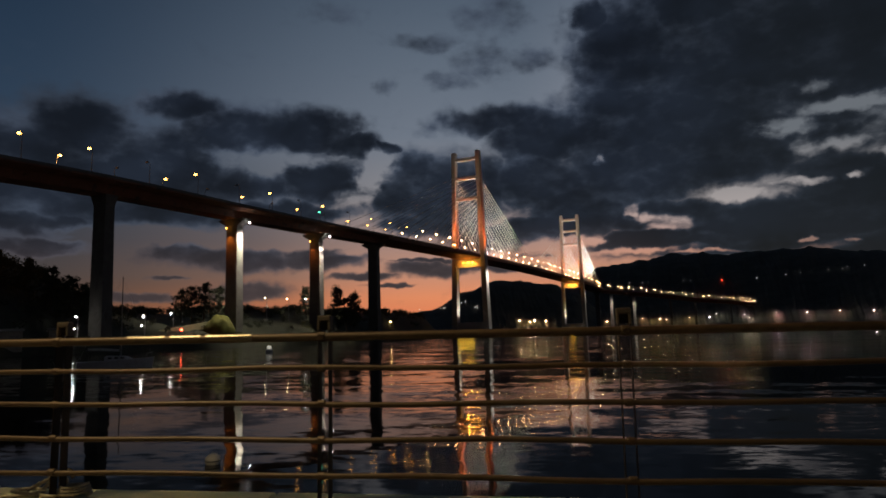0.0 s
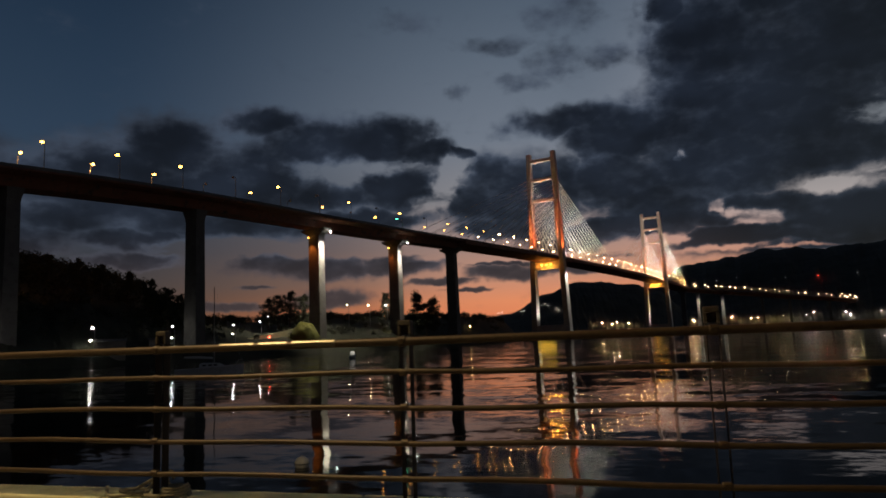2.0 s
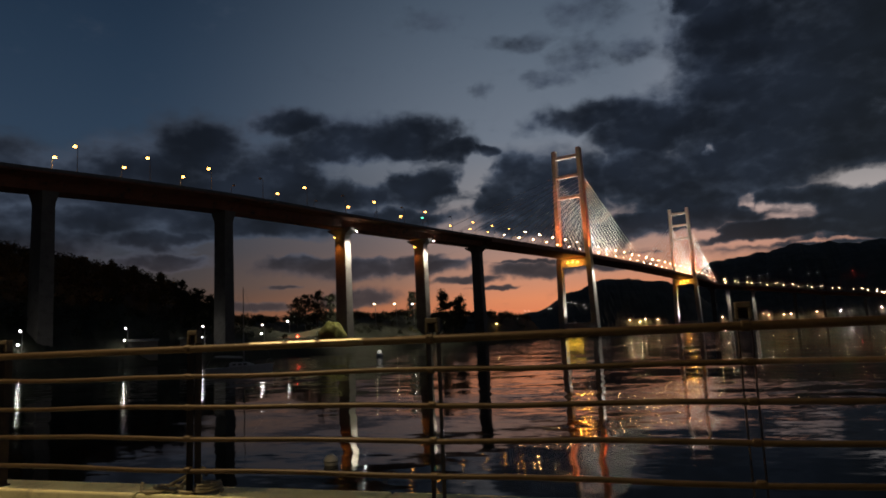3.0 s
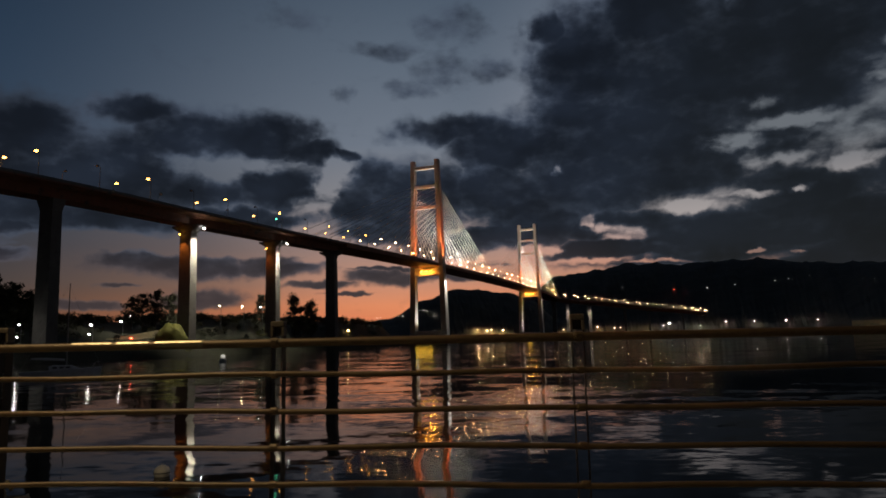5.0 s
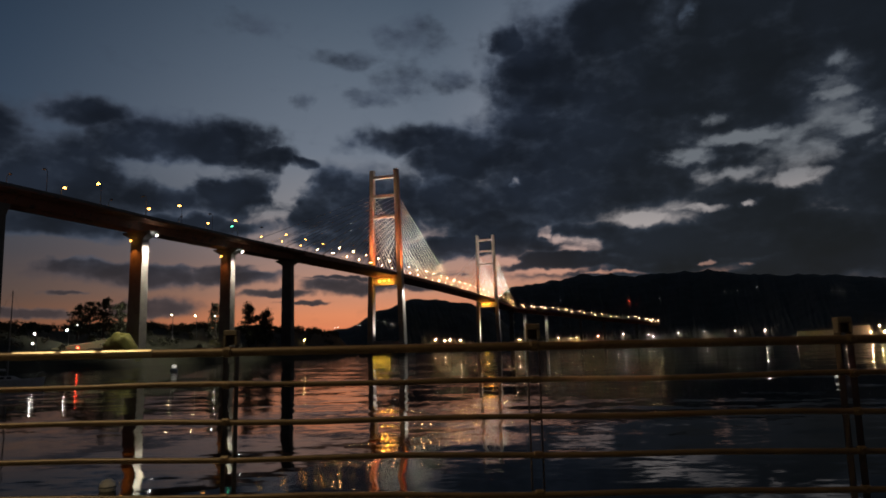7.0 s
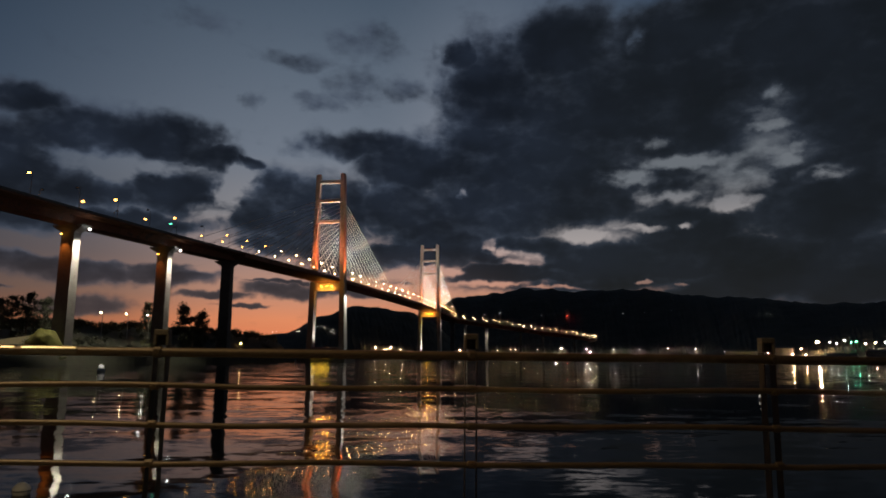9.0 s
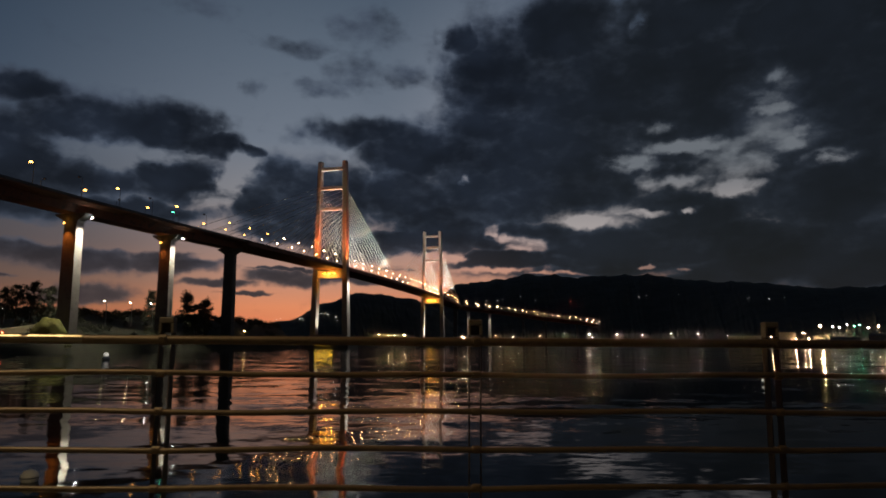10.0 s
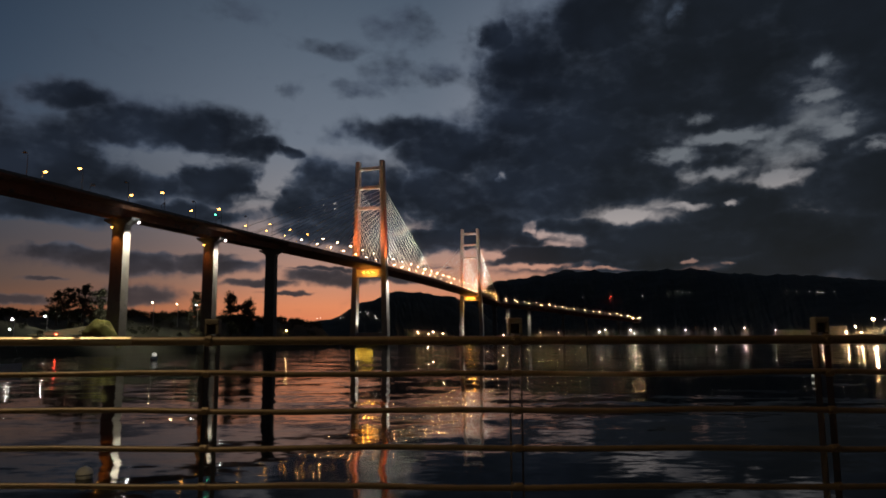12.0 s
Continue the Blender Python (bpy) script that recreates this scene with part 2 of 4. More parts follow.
SODIUM, WARM, WHITE = (1.0, 0.42, 0.10), (1.0, 0.72, 0.42), (1.0, 0.93, 0.80)
for foot in (P1, P2):
    s = (foot - P1).dot(U)
    deck_z = road(s).z
    near = foot is P1
    gain = 1.0 if near else 1.1
    for sign in (-1, 1):
        top = foot + CROSS * sign * 12.2
        # sodium floods on the deck, before the legs and beside them
        spotlight("pylon_flood", foot - U * 14 + CROSS * sign * 9.0 + Vector((0, 0, deck_z + 1.2)), top + Vector((0, 0, deck_z + 46)), (1.0, 0.20, 0.06), 170000 * gain, 44)
        spotlight("pylon_flood", foot - U * 3 + CROSS * (sign * 12.2 + 7.0) + Vector((0, 0, deck_z + 1.0)), top + Vector((0, 0, deck_z + 26)), (1.0, 0.15, 0.03), 100000 * gain, 50)
        # white floods that rake the cables
        spotlight("cable_flood", foot + U * 14 + CROSS * (sign * 9.5 + 2) + Vector((0, 0, deck_z + 1.5)), foot + U * 45 + CROSS * (sign * 11) + Vector((0, 0, deck_z + 55)), WHITE, 24000, 70)
        if near:
            # narrow beam that crosses the back stays one by one
            start = foot - U * (89 if sign > 0 else 58) + CROSS * (sign * 11.3 + 1.2) + Vector((0, 0, deck_z + 0.8))
            spotlight("back_stay_flood", start, start - U * 14 - CROSS * 0.8 + Vector((0, 0, 42)), WHITE, 6000000 if sign > 0 else 2500000, 6, 0.3, 0.2)
    # white floods wash the legs under the deck
    spotlight("leg_flood", foot + CROSS * 23.0 + U * 1.0 + Vector((0, 0, deck_z - 5.0)), foot + CROSS * 14.4 + Vector((0, 0, 36)), WHITE, 110000 if near else 20000, 46)
    spotlight("foot_light", foot - CROSS * (2.0 if near else 5.0) + Vector((0, 0, 20)), foot - CROSS * 15 + Vector((0, 0, 30)), WHITE, 14000 if near else 40000, 105)
    power = 1.0 if foot is P1 else 0.45
    for out, gain in ((1, 1.0),) if near else ((-1, 0.5), (1, 3.2)):
        for reach, watts in ((40, 240000), (85, 400000), (130, 560000)):
            spotlight("cable_flood", road(s + out * reach) + Vector((0, 0, 1.4)), foot + U * (out * (reach - 18)) + Vector((0, 0, deck_z + 50)), WHITE, watts * power * gain, 96)
    spotlight("beam_flood", foot - U * 20 + Vector((0, 0, deck_z + 1.5)), foot + Vector((0, 0, deck_z + 76)), (1.0, 0.80, 0.66), 80000, 30)
    # yellow lamps under the deck
    for k in (-4.5, 0.0, 4.5):
        d = bpy.data.lights.new("under_deck_light", "POINT")
        d.color, d.energy, d.shadow_soft_size = (1.0, 0.36, 0.05), 1600, 0.4
        new("under_deck_light", d).location = foot - U * 4.5 + CROSS * k + Vector((0, 0, deck_z - 7.6))
PIERS = [(-170.0, False), (-235.3, True), (-303.3, True), (-376.0, False), (-447.0, False), (-520.0, False)]
for s, lit in PIERS:
    if lit:
        c = road(s)
        gain = 1.0 if s < -260 else 0.6
        spotlight("pier_flood", c + CROSS * 9.2 + U * 0.6 - Vector((0, 0, 7.6)), c + CROSS * 3.6 - Vector((0, 0, 22)), (1.0, 0.90, 0.70), 120000 * gain, 84, 0.8, 0.3)
        spotlight("pier_flood", c - U * 4.6 + CROSS * -1.6 - Vector((0, 0, 10.6)), c - U * 2.6 - Vector((0, 0, 22)), (1.0, 0.24, 0.03), 4500 * gain, 80, 0.8, 0.3)

# lamps over the near approach and floods on the two viaduct piers past the far span
for s in (-490, -464.5, -439, -413.5, -388, -335):
    d = bpy.data.lights.new("approach_light", "POINT")
    d.color, d.energy, d.shadow_soft_size = (1.0, 0.40, 0.10), 1800, 0.5
    new("approach_light", d).location = road(s) - CROSS * 7.5 + Vector((0, 0, 8.2))
for x, y, z in ((99.0, 1173.0, 67.6), (142.0, 1224.0, 65.3)):
    spotlight("viaduct_flood", (x + 8, y - 14, z - 7), (x, y, z - 30), WHITE, 80000, 60)

# street light of the quay road, behind the viewer
quay = bpy.data.lights.new("quay_street_light", "SPOT")
quay.color, quay.energy, quay.spot_size, quay.spot_blend, quay.shadow_soft_size = (1.0, 0.72, 0.36), 1500, radians(130), 0.8, 0.25
new("quay_street_light", quay).matrix_world = look((-6.2, 2.7, 9.6), (-5.0, 4.0, 1.7))


# ---------------------------------------------------------------- materials
def material(name, color, rough=0.7, metal=0.0, dark=0.6, scale=1.0, bump=0.0, bump_scale=8.0, stain=None, emit=None, power=0.0):
    """A surface with two scales of variation: broad stains and fine grain, with relief."""
    m = bpy.data.materials.new(name)
    m.use_nodes = True
    n = Nodes(m.node_tree)
    bsdf = m.node_tree.nodes.new("ShaderNodeBsdfPrincipled")
    out = m.node_tree.nodes.new("ShaderNodeOutputMaterial")
    m.node_tree.links.new(bsdf.outputs[0], out.inputs[0])
    pos = m.node_tree.nodes.new("ShaderNodeTexCoord").outputs["Object"]
    broad = n.noise(pos, 0.35 * scale, 5.0, 0.6)
    fine = n.noise(pos, 6.0 * scale, 4.0, 0.6)
    shade = n.math("MULTIPLY_ADD", fine, 0.45, n.math("MULTIPLY", broad, 0.75))
    col = n.mix(n.smooth(shade, 0.35, 0.85), tuple(c * dark for c in color), color)
    if stain:
        col = n.mix(n.smooth(n.noise(pos, 1.3 * scale, 6.0, 0.7), 0.52, 0.68), col, stain)
    n.put(col, bsdf.inputs["Base Color"])
    bsdf.inputs["Metallic"].default_value = metal
    n.put(n.math("MULTIPLY_ADD", fine, 0.25, rough - 0.12, clamp=True), bsdf.inputs["Roughness"])
    if bump:
        b = m.node_tree.nodes.new("ShaderNodeBump")
        b.inputs["Strength"].default_value, b.inputs["Distance"].default_value = 0.6, bump
        n.put(n.noise(pos, bump_scale, 4.0), b.inputs["Height"])
        n.put(b.outputs[0], bsdf.inputs["Normal"])
    if emit:
        n.put((*emit, 1), bsdf.inputs["Emission Color"])
        bsdf.inputs["Emission Strength"].default_value = power
    return m


def water_material():
    m = bpy.data.materials.new("bay_water")
    m.use_nodes = True
    n = Nodes(m.node_tree)
    bsdf = m.node_tree.nodes.new("ShaderNodeBsdfPrincipled")
    m.node_tree.links.new(bsdf.outputs[0], m.node_tree.nodes.new("ShaderNodeOutputMaterial").inputs[0])
    pos = m.node_tree.nodes.new("ShaderNodeNewGeometry").outputs["Position"]
    x, y, z = n.split(pos)
    # slopes of the ripples, as two noises; calmer patches drift between
    calm = n.smooth(n.noise(n.vec("MULTIPLY", pos, (0.018, 0.05, 1.0)), 1.0, 3.0), 0.38, 0.62, 0.45, 1.15)
    swell = n.vec("SUBTRACT", n.noise(n.vec("MULTIPLY", pos, (0.20, 0.42, 1.0)), 1.0, 3.0, 0.5, True), (0.5, 0.5, 0.5))
    ripple = n.vec("SUBTRACT", n.noise(n.vec("MULTIPLY", pos, (1.35, 2.6, 1.0)), 1.0, 3.0, 0.55, True), (0.5, 0.5, 0.5))
    slope = n.vec("MULTIPLY_ADD", swell, (0.09, 0.16, 0.0), n.vec("MULTIPLY", ripple, (0.05, 0.10, 0.0)))
    sx, sy, sz = n.split(slope)
    calm = n.math("MULTIPLY", calm, n.smooth(y, 14.0, 150.0, 0.75, 1.6))
    sx, sy = n.math("MULTIPLY", sx, calm), n.math("MULTIPLY", sy, calm)
    normal = n.vec("NORMALIZE", n.xyz(sx, sy, 1.0))
    n.put(normal, bsdf.inputs["Normal"])
    n.put((0.004, 0.007, 0.008, 1), bsdf.inputs["Base Color"])
    bsdf.inputs["Roughness"].default_value = 0.045
    bsdf.inputs["IOR"].default_value = 1.155
    return m


def lamp_material(name, color, power):
    return material(name, (0.8, 0.8, 0.78), 0.4, emit=color, power=power)


CONCRETE = material("pier_concrete", (0.18, 0.17, 0.158), 0.85, dark=0.62, scale=0.35, bump=0.05, bump_scale=1.5, stain=(0.10, 0.093, 0.085))
PYLON = material("pylon_concrete", (0.42, 0.40, 0.38), 0.8, dark=0.72, scale=0.25, stain=(0.30, 0.28, 0.26))
STEEL = material("girder_paint", (0.26, 0.095, 0.05), 0.7, dark=0.6, scale=0.2, stain=(0.05, 0.036, 0.03))
ASPHALT = material("asphalt", (0.055, 0.054, 0.052), 0.9, dark=0.7, scale=1.0)
CABLE = material("cable_sheath", (0.72, 0.72, 0.70), 0.5, dark=0.85)
GALV = material("galvanised_steel", (0.38, 0.37, 0.35), 0.5, 0.6, dark=0.6, scale=2.0, bump=0.002, bump_scale=40)
POSTMAT = material("lamp_post_paint", (0.30, 0.31, 0.31), 0.55, 0.3, dark=0.7)
RUSTY = material("weathered_rail_paint", (0.115, 0.076, 0.038), 0.45, 0.25, dark=0.5, scale=2.5, bump=0.003, bump_scale=60, stain=(0.10, 0.055, 0.03))
CAPMAT = material("worn_cap_paint", (0.15, 0.125, 0.09), 0.6, 0.1, dark=0.5, scale=6.0, stain=(0.09, 0.06, 0.04))
POSTPAINT = material("weathered_post_paint", (0.050, 0.034, 0.020), 0.7, 0.1, dark=0.55, scale=3.0, bump=0.003, bump_scale=50, stain=(0.06, 0.035, 0.02))
# paler metal that puts the handrail's lamp highlight into the colour
HIGHLIGHT_METAL = material("painted_rail_highlight", (0.24, 0.21, 0.15), 0.36, 0.9, dark=0.7, scale=3.0)
KERB = material("painted_kerb_concrete", (0.80, 0.77, 0.48), 0.85, dark=0.8, scale=2.5, bump=0.006, bump_scale=30, stain=(0.52, 0.49, 0.32))
PAVING = material("quay_concrete", (0.26, 0.25, 0.23), 0.9, dark=0.65, scale=1.5, bump=0.006, bump_scale=25, stain=(0.15, 0.14, 0.13))
ROPE = material("old_rope", (0.42, 0.38, 0.28), 0.95, dark=0.5, scale=8.0, bump=0.004, bump_scale=90)
FOREST = material("hill_forest", (0.085, 0.080, 0.060), 0.95, dark=0.5, scale=0.05)
LEAF = material("pine_needles", (0.040, 0.044, 0.022), 0.8, dark=0.5, scale=1.0)
BUSH = material("shrub_leaves", (0.16, 0.17, 0.07), 0.8, dark=0.4, scale=1.0)
MOUND = material("lit_grass_bank", (0.17, 0.17, 0.030), 0.95, dark=0.45, scale=0.8, bump=0.3, bump_scale=1.5, stain=(0.10, 0.11, 0.03))
BARK = material("bark", (0.10, 0.075, 0.055), 0.9, dark=0.5, scale=2.0)
GRASS = material("shore_grass", (0.034, 0.037, 0.019), 0.95, dark=0.5, scale=0.3, stain=(0.045, 0.04, 0.028))
RIPRAP = material("shore_rock", (0.18, 0.175, 0.165), 0.9, dark=0.5, scale=0.6)
HULL = material("boat_gelcoat", (0.74, 0.75, 0.76), 0.35, dark=0.75, scale=0.8, stain=(0.55, 0.55, 0.54))
TRIM = material("boat_trim", (0.08, 0.09, 0.11), 0.5, dark=0.7)
GLASS = material("dark_cabin_glass", (0.02, 0.022, 0.025), 0.12, dark=0.9)
FLOAT = material("buoy_plastic", (0.70, 0.70, 0.68), 0.5, dark=0.8, scale=4.0, stain=(0.45, 0.44, 0.38))
PLASTER = material("house_plaster", (0.40, 0.37, 0.32), 0.9, dark=0.7, scale=0.6)
ROOF = material("house_roof", (0.12, 0.11, 0.10), 0.8, dark=0.7, scale=0.8)
LAMP_DECK = lamp_material("sodium_lamp_glass", (1.0, 0.40, 0.07), 13)
LAMP_DECK_FAR = lamp_material("pale_lamp_glass", (1.0, 0.52, 0.20), 75)
LAMP_VIADUCT = lamp_material("viaduct_lamp_glass", (1.0, 0.66, 0.34), 36)
LAMP_WHITE = lamp_material("white_lamp_glass", (1.0, 0.97, 0.90), 60)
LAMP_WARM = lamp_material("warm_lamp_glass", (1.0, 0.72, 0.36), 60)
LAMP_YELLOW = lamp_material("yellow_lamp_glass", (1.0, 0.58, 0.04), 4.5)
LAMP_AMBER = lamp_material("amber_lamp_glass", (1.0, 0.44, 0.03), 22)
LAMP_AMBER_LAMP = lamp_material("low_amber_lamp_glass", (1.0, 0.62, 0.20), 60)
LAMP_ORANGE = lamp_material("orange_lamp_glass", (1.0, 0.40, 0.05), 14)
LAMP_GREEN = lamp_material("green_lamp_glass", (0.10, 1.0, 0.40), 40)
LAMP_SIGNAL = lamp_material("green_signal_glass", (0.10, 1.0, 0.50), 5)
LAMP_RED = lamp_material("red_lamp_glass", (1.0, 0.05, 0.02), 40)
LAMP_SLOPE = lamp_material("dim_lamp_glass", (1.0, 0.92, 0.8), 5)
LAMP_FLOOD = lamp_material("flood_lamp_glass", (1.0, 0.66, 0.30), 260)
LAMP_FAR_WHITE = lamp_material("far_white_lamp_glass", (1.0, 0.92, 0.78), 240)
LAMP_FAR_WARM = lamp_material("far_warm_lamp_glass", (1.0, 0.68, 0.36), 240)
# weak emission added to make the buoys look paler, no real lamp
BUOY_GLOW = lamp_material("buoy_glow_surface", (1.0, 0.95, 0.82), 0.45)
LAMP_OFF = material("unlit_lamp_glass", (0.5, 0.5, 0.48), 0.3)
WATER = water_material()


from mathutils.bvhtree import BVHTree

# ---------------------------------------------------------------- mesh helpers
def mesh_from(name, bm, mat):
    me = bpy.data.meshes.new(name)
    bm.normal_update()
    bm.to_mesh(me)
    bm.free()
    me.materials.append(mat)
    return me


def part(name, bm, mat, parent=None, label=""):
    ob = new(name, mesh_from(name, bm, mat))
    if parent:
        ob.parent = parent
    return tagged(ob, label=label)


def box(bm, lo, hi, bevel=0.0, m=None):
    g = bmesh.ops.create_cube(bm, size=1.0)["verts"]
    lo, hi = Vector(lo), Vector(hi)
    for v in g:
        v.co = Vector([lo[i] + (v.co[i] + 0.5) * (hi[i] - lo[i]) for i in range(3)])
    if bevel:
        es = list({e for v in g for e in v.link_edges})
        g = bmesh.ops.bevel(bm, geom=es, offset=bevel, segments=2, affect="EDGES", profile=0.5)["verts"]
    if m:
        bmesh.ops.transform(bm, matrix=m, verts=list({v for v in g}))
    return bm


def loft(bm, rings, closed=True):
    """Skin a row of rings of equal count, capped at both ends."""
    vs = [[bm.verts.new(p) for p in r] for r in rings]
    n = len(vs[0])
    for a, b in zip(vs, vs[1:]):
        for i in range(n if closed else n - 1):
            bm.faces.new((a[i], a[(i + 1) % n], b[(i + 1) % n], b[i]))
    if closed:
        bm.faces.new(list(reversed(vs[0])))
        bm.faces.new(vs[-1])
    return bm


def tube(bm, points, radius, sides=8):
    pts = [Vector(p) for p in points]
    rings = []
    for i, p in enumerate(pts):
        d = (pts[min(i + 1, len(pts) - 1)] - pts[max(i - 1, 0)]).normalized()
        a = d.orthogonal().normalized() if abs(d.z) > 0.95 else Vector((-d.y, d.x, 0)).normalized()
        b = d.cross(a)
        r = radius[i] if isinstance(radius, (list, tuple)) else radius
        rings.append([p + a * (r * math.cos(2 * math.pi * k / sides)) + b * (r * math.sin(2 * math.pi * k / sides)) for k in range(sides)])
    return loft(bm, rings)


def ball(bm, c, r, squash=1.0, seg=10):
    g = bmesh.ops.create_uvsphere(bm, u_segments=seg, v_segments=max(4, seg * 2 // 3), radius=r)["verts"]
    for v in g:
        v.co = Vector((v.co.x, v.co.y, v.co.z * squash)) + Vector(c)
    return bm


def empty(name, where=(0, 0, 0), turn=0.0):
    ob = new(name)
    ob.matrix_world = pose(*where, 0, 0, turn)
    return ob


# ---------------------------------------------------------------- water and land
bm = bmesh.new()
for ring in ([(-4900, 5.2), (4900, 5.2), (4900, 4900), (-4900, 4900)],):
    bm.faces.new([bm.verts.new((x, y, 0)) for x, y in ring])
tagged(part("water", bm, WATER), "dark rippled bay water mirroring the dusk sky and lamps", "water", kind="structure")


def profile(knots, a):
    if a <= knots[0][0]:
        return knots[0][1]
    for (a0, v0), (a1, v1) in zip(knots, knots[1:]):
        if a <= a1:
            k = (a - a0) / (a1 - a0)
            k = k * k * (3 - 2 * k)
            return v0 + (v1 - v0) * k
    return knots[-1][1]


def hill(name, ridge, shore, depth, label, mat, rough=0.06, step=0.35, seed=0.0, toe=2.0):
    """Land from its shore line up to a ridge. ridge: (bearing, height); shore: (bearing, distance). Bearings in degrees, left positive."""
    lo, hi = ridge[0][0], ridge[-1][0]
    n = int((hi - lo) / step)
    rows = []
    for i in range(n + 1):
        a = lo + (hi - lo) * i / n
        r0, top = profile(shore, a), 0.0
        top = EYE + (r0 + depth) * math.tan(radians(profile(ridge, a)))
        line = []
        for k in range(17):
            f = k / 12
            r = r0 + depth * f
            z = toe * min(1, k) + (top - toe) * (max(0.0, math.sin(min(f, 1.0) * math.pi / 2)) ** 1.3 if f <= 1 else 1 - (f - 1) * 1.8)
            if k > 0:
                z += rough * top * noise.fractal(Vector((a * 0.8 + seed, f * 3.0, seed)), 1.0, 2.0, 4) * min(1, f * 2)
                z += rough * 0.35 * top * noise.noise(Vector((a * 6.0 + seed, f * 9.0, seed)))
            else:
                z = -1.0
            line.append(Vector((-math.sin(radians(a)) * r, math.cos(radians(a)) * r, max(z, -1.0))))
        rows.append(line)
    bm = bmesh.new()
    vs = [[bm.verts.new(p) for p in r] for r in rows]
    for a, b in zip(vs, vs[1:]):
        for i in range(len(a) - 1):
            bm.faces.new((a[i], a[i + 1], b[i + 1], b[i]))
    bmesh.ops.recalc_face_normals(bm, faces=bm.faces)
    return tagged(part(name, bm, mat), label, "hill", kind="structure")


# ridges are given as (bearing, elevation seen from the quay)
east = hill("hill_east", [(-75, 3.5), (-48, 3.7), (-41, 4.3), (-38, 4.2), (-36, 3.8), (-32.9, 3.9), (-26.9, 4.6), (-18.8, 5.5), (-14, 5.45), (-9.7, 5.75), (-6.5, 5.3), (-4.0, 5.05), (-2.4, 4.1), (0, 3.0), (6, 1.2)],
            [(-75, 500), (-40, 850), (-30, 1150), (-20, 1750), (-8, 1900), (6, 2000)], 1300, "dark forested ridge across the bay", FOREST, 0.04, 0.2, seed=3.0)
north = hill("hill_north", [(-4, 1.6), (-1.5, 3.3), (0.4, 3.95), (2.5, 4.2), (4.7, 4.35), (7, 3.6), (10.4, 2.05), (13, 1.8), (20, 2.0), (30, 2.0)],
             [(-4, 1350), (10, 1250), (30, 1200)], 500, "dark wooded hill behind the bridge", FOREST, 0.04, 0.2, seed=9.0)
headland = hill("headland", [(9.5, 0.2), (11.5, 1.7), (14, 2.0), (18, 2.1), (22, 2.3), (27, 2.4), (33, 2.3), (36, 2.5), (38, 3.6), (40.5, 5.2), (45, 6.5), (51, 7.6), (60, 8.4), (75, 7.0)],
                [(9.5, 520), (12, 480), (16, 410), (22, 340), (30, 292), (36, 268), (45, 235), (60, 200), (75, 170)], 130, "dark wooded headland under the bridge", GRASS, 0.05, 0.4, seed=5.0, toe=2.5)
LAND = [BVHTree.FromPolygons([v.co for v in o.data.vertices], [p.vertices for p in o.data.polygons]) for o in (east, north, headland)]


headland_bvh = LAND[2]


def ground(x, y, trees=LAND):
    """Height of the land at x, y."""
    hits = [t.ray_cast(Vector((x, y, 900)), Vector((0, 0, -1)))[0] for t in trees]
    return max([h.z for h in hits if h is not None], default=0.0)


def bearing(a, r):
    return Vector((-math.sin(radians(a)) * r, math.cos(radians(a)) * r, 0))


def stand(a, e, mast, land, start):
    """Where on the land, on that bearing, a mast of this height shows its head at that elevation: foot and mast height."""
    r = start
    while r < start + 1500:
        p = bearing(a, r)
        z = ground(p.x, p.y, [land])
        goal = EYE + r * math.tan(radians(e))
        if z > 0.5 and z + mast >= goal:
            return Vector((p.x, p.y, z)), max(2.0, goal - z)
        r += 6
    p = bearing(a, start)
    return Vector((p.x, p.y, ground(p.x, p.y, [land]))), mast


# ---------------------------------------------------------------- quay, kerb and railing
RAIL_Y, TILT = 4.3, -0.0095  # the quay falls a little to the east
bm = bmesh.new()
box(bm, (-60, -40, -0.8), (60, 5.0, 1.66))
quay_ob = part("pavement", bm, PAVING)
quay_ob.matrix_world = pose(0, 0, 0, 0, math.degrees(-TILT), 0)
tagged(quay_ob, "grey concrete quay road above the water", "quay", kind="structure")

kerb = tagged(empty("quay_kerb", (0, 0, 0)), "pale lamp-lit concrete kerb along the quay edge", "kerb", kind="structure")
for k in range(24):
    bm = bmesh.new()
    x0 = -24 + 2.0 * k
    box(bm, (x0 + 0.006, 4.28, 1.664), (x0 + 1.994, 4.62, 1.785), 0.018)
    part("kerb_block", bm, KERB, kerb)
kerb.matrix_world = pose(0, 0, 0, 0, math.degrees(-TILT), 0)

railing = tagged(empty("quay_railing"), "weathered brown steel railing with five pipes on paired plate posts", "railing")
HEIGHTS = [2.860, 2.653, 2.424, 2.194, 1.965]
for i, z in enumerate(HEIGHTS):
    bm = bmesh.new()
    r = 0.029 if i == 0 else 0.0185
    pts = [(-24 + 0.5 * k, RAIL_Y + 0.004 * math.sin(k * 1.3 + i), z + (0.0 if i == 0 else 0.006 * math.sin(k * math.pi / 2 + i) + 0.004 * math.sin(k * 0.7 + 2 * i))) for k in range(97)]
    tube(bm, pts, r, 10)
    for f in bm.faces:
        f.smooth = True
    part("top_rail" if i == 0 else "rail", bm, RUSTY, railing, "thick handrail pipe" if i == 0 else "")
POSTS = [-1.565 + 1.96 * k for k in range(-11, 12)]
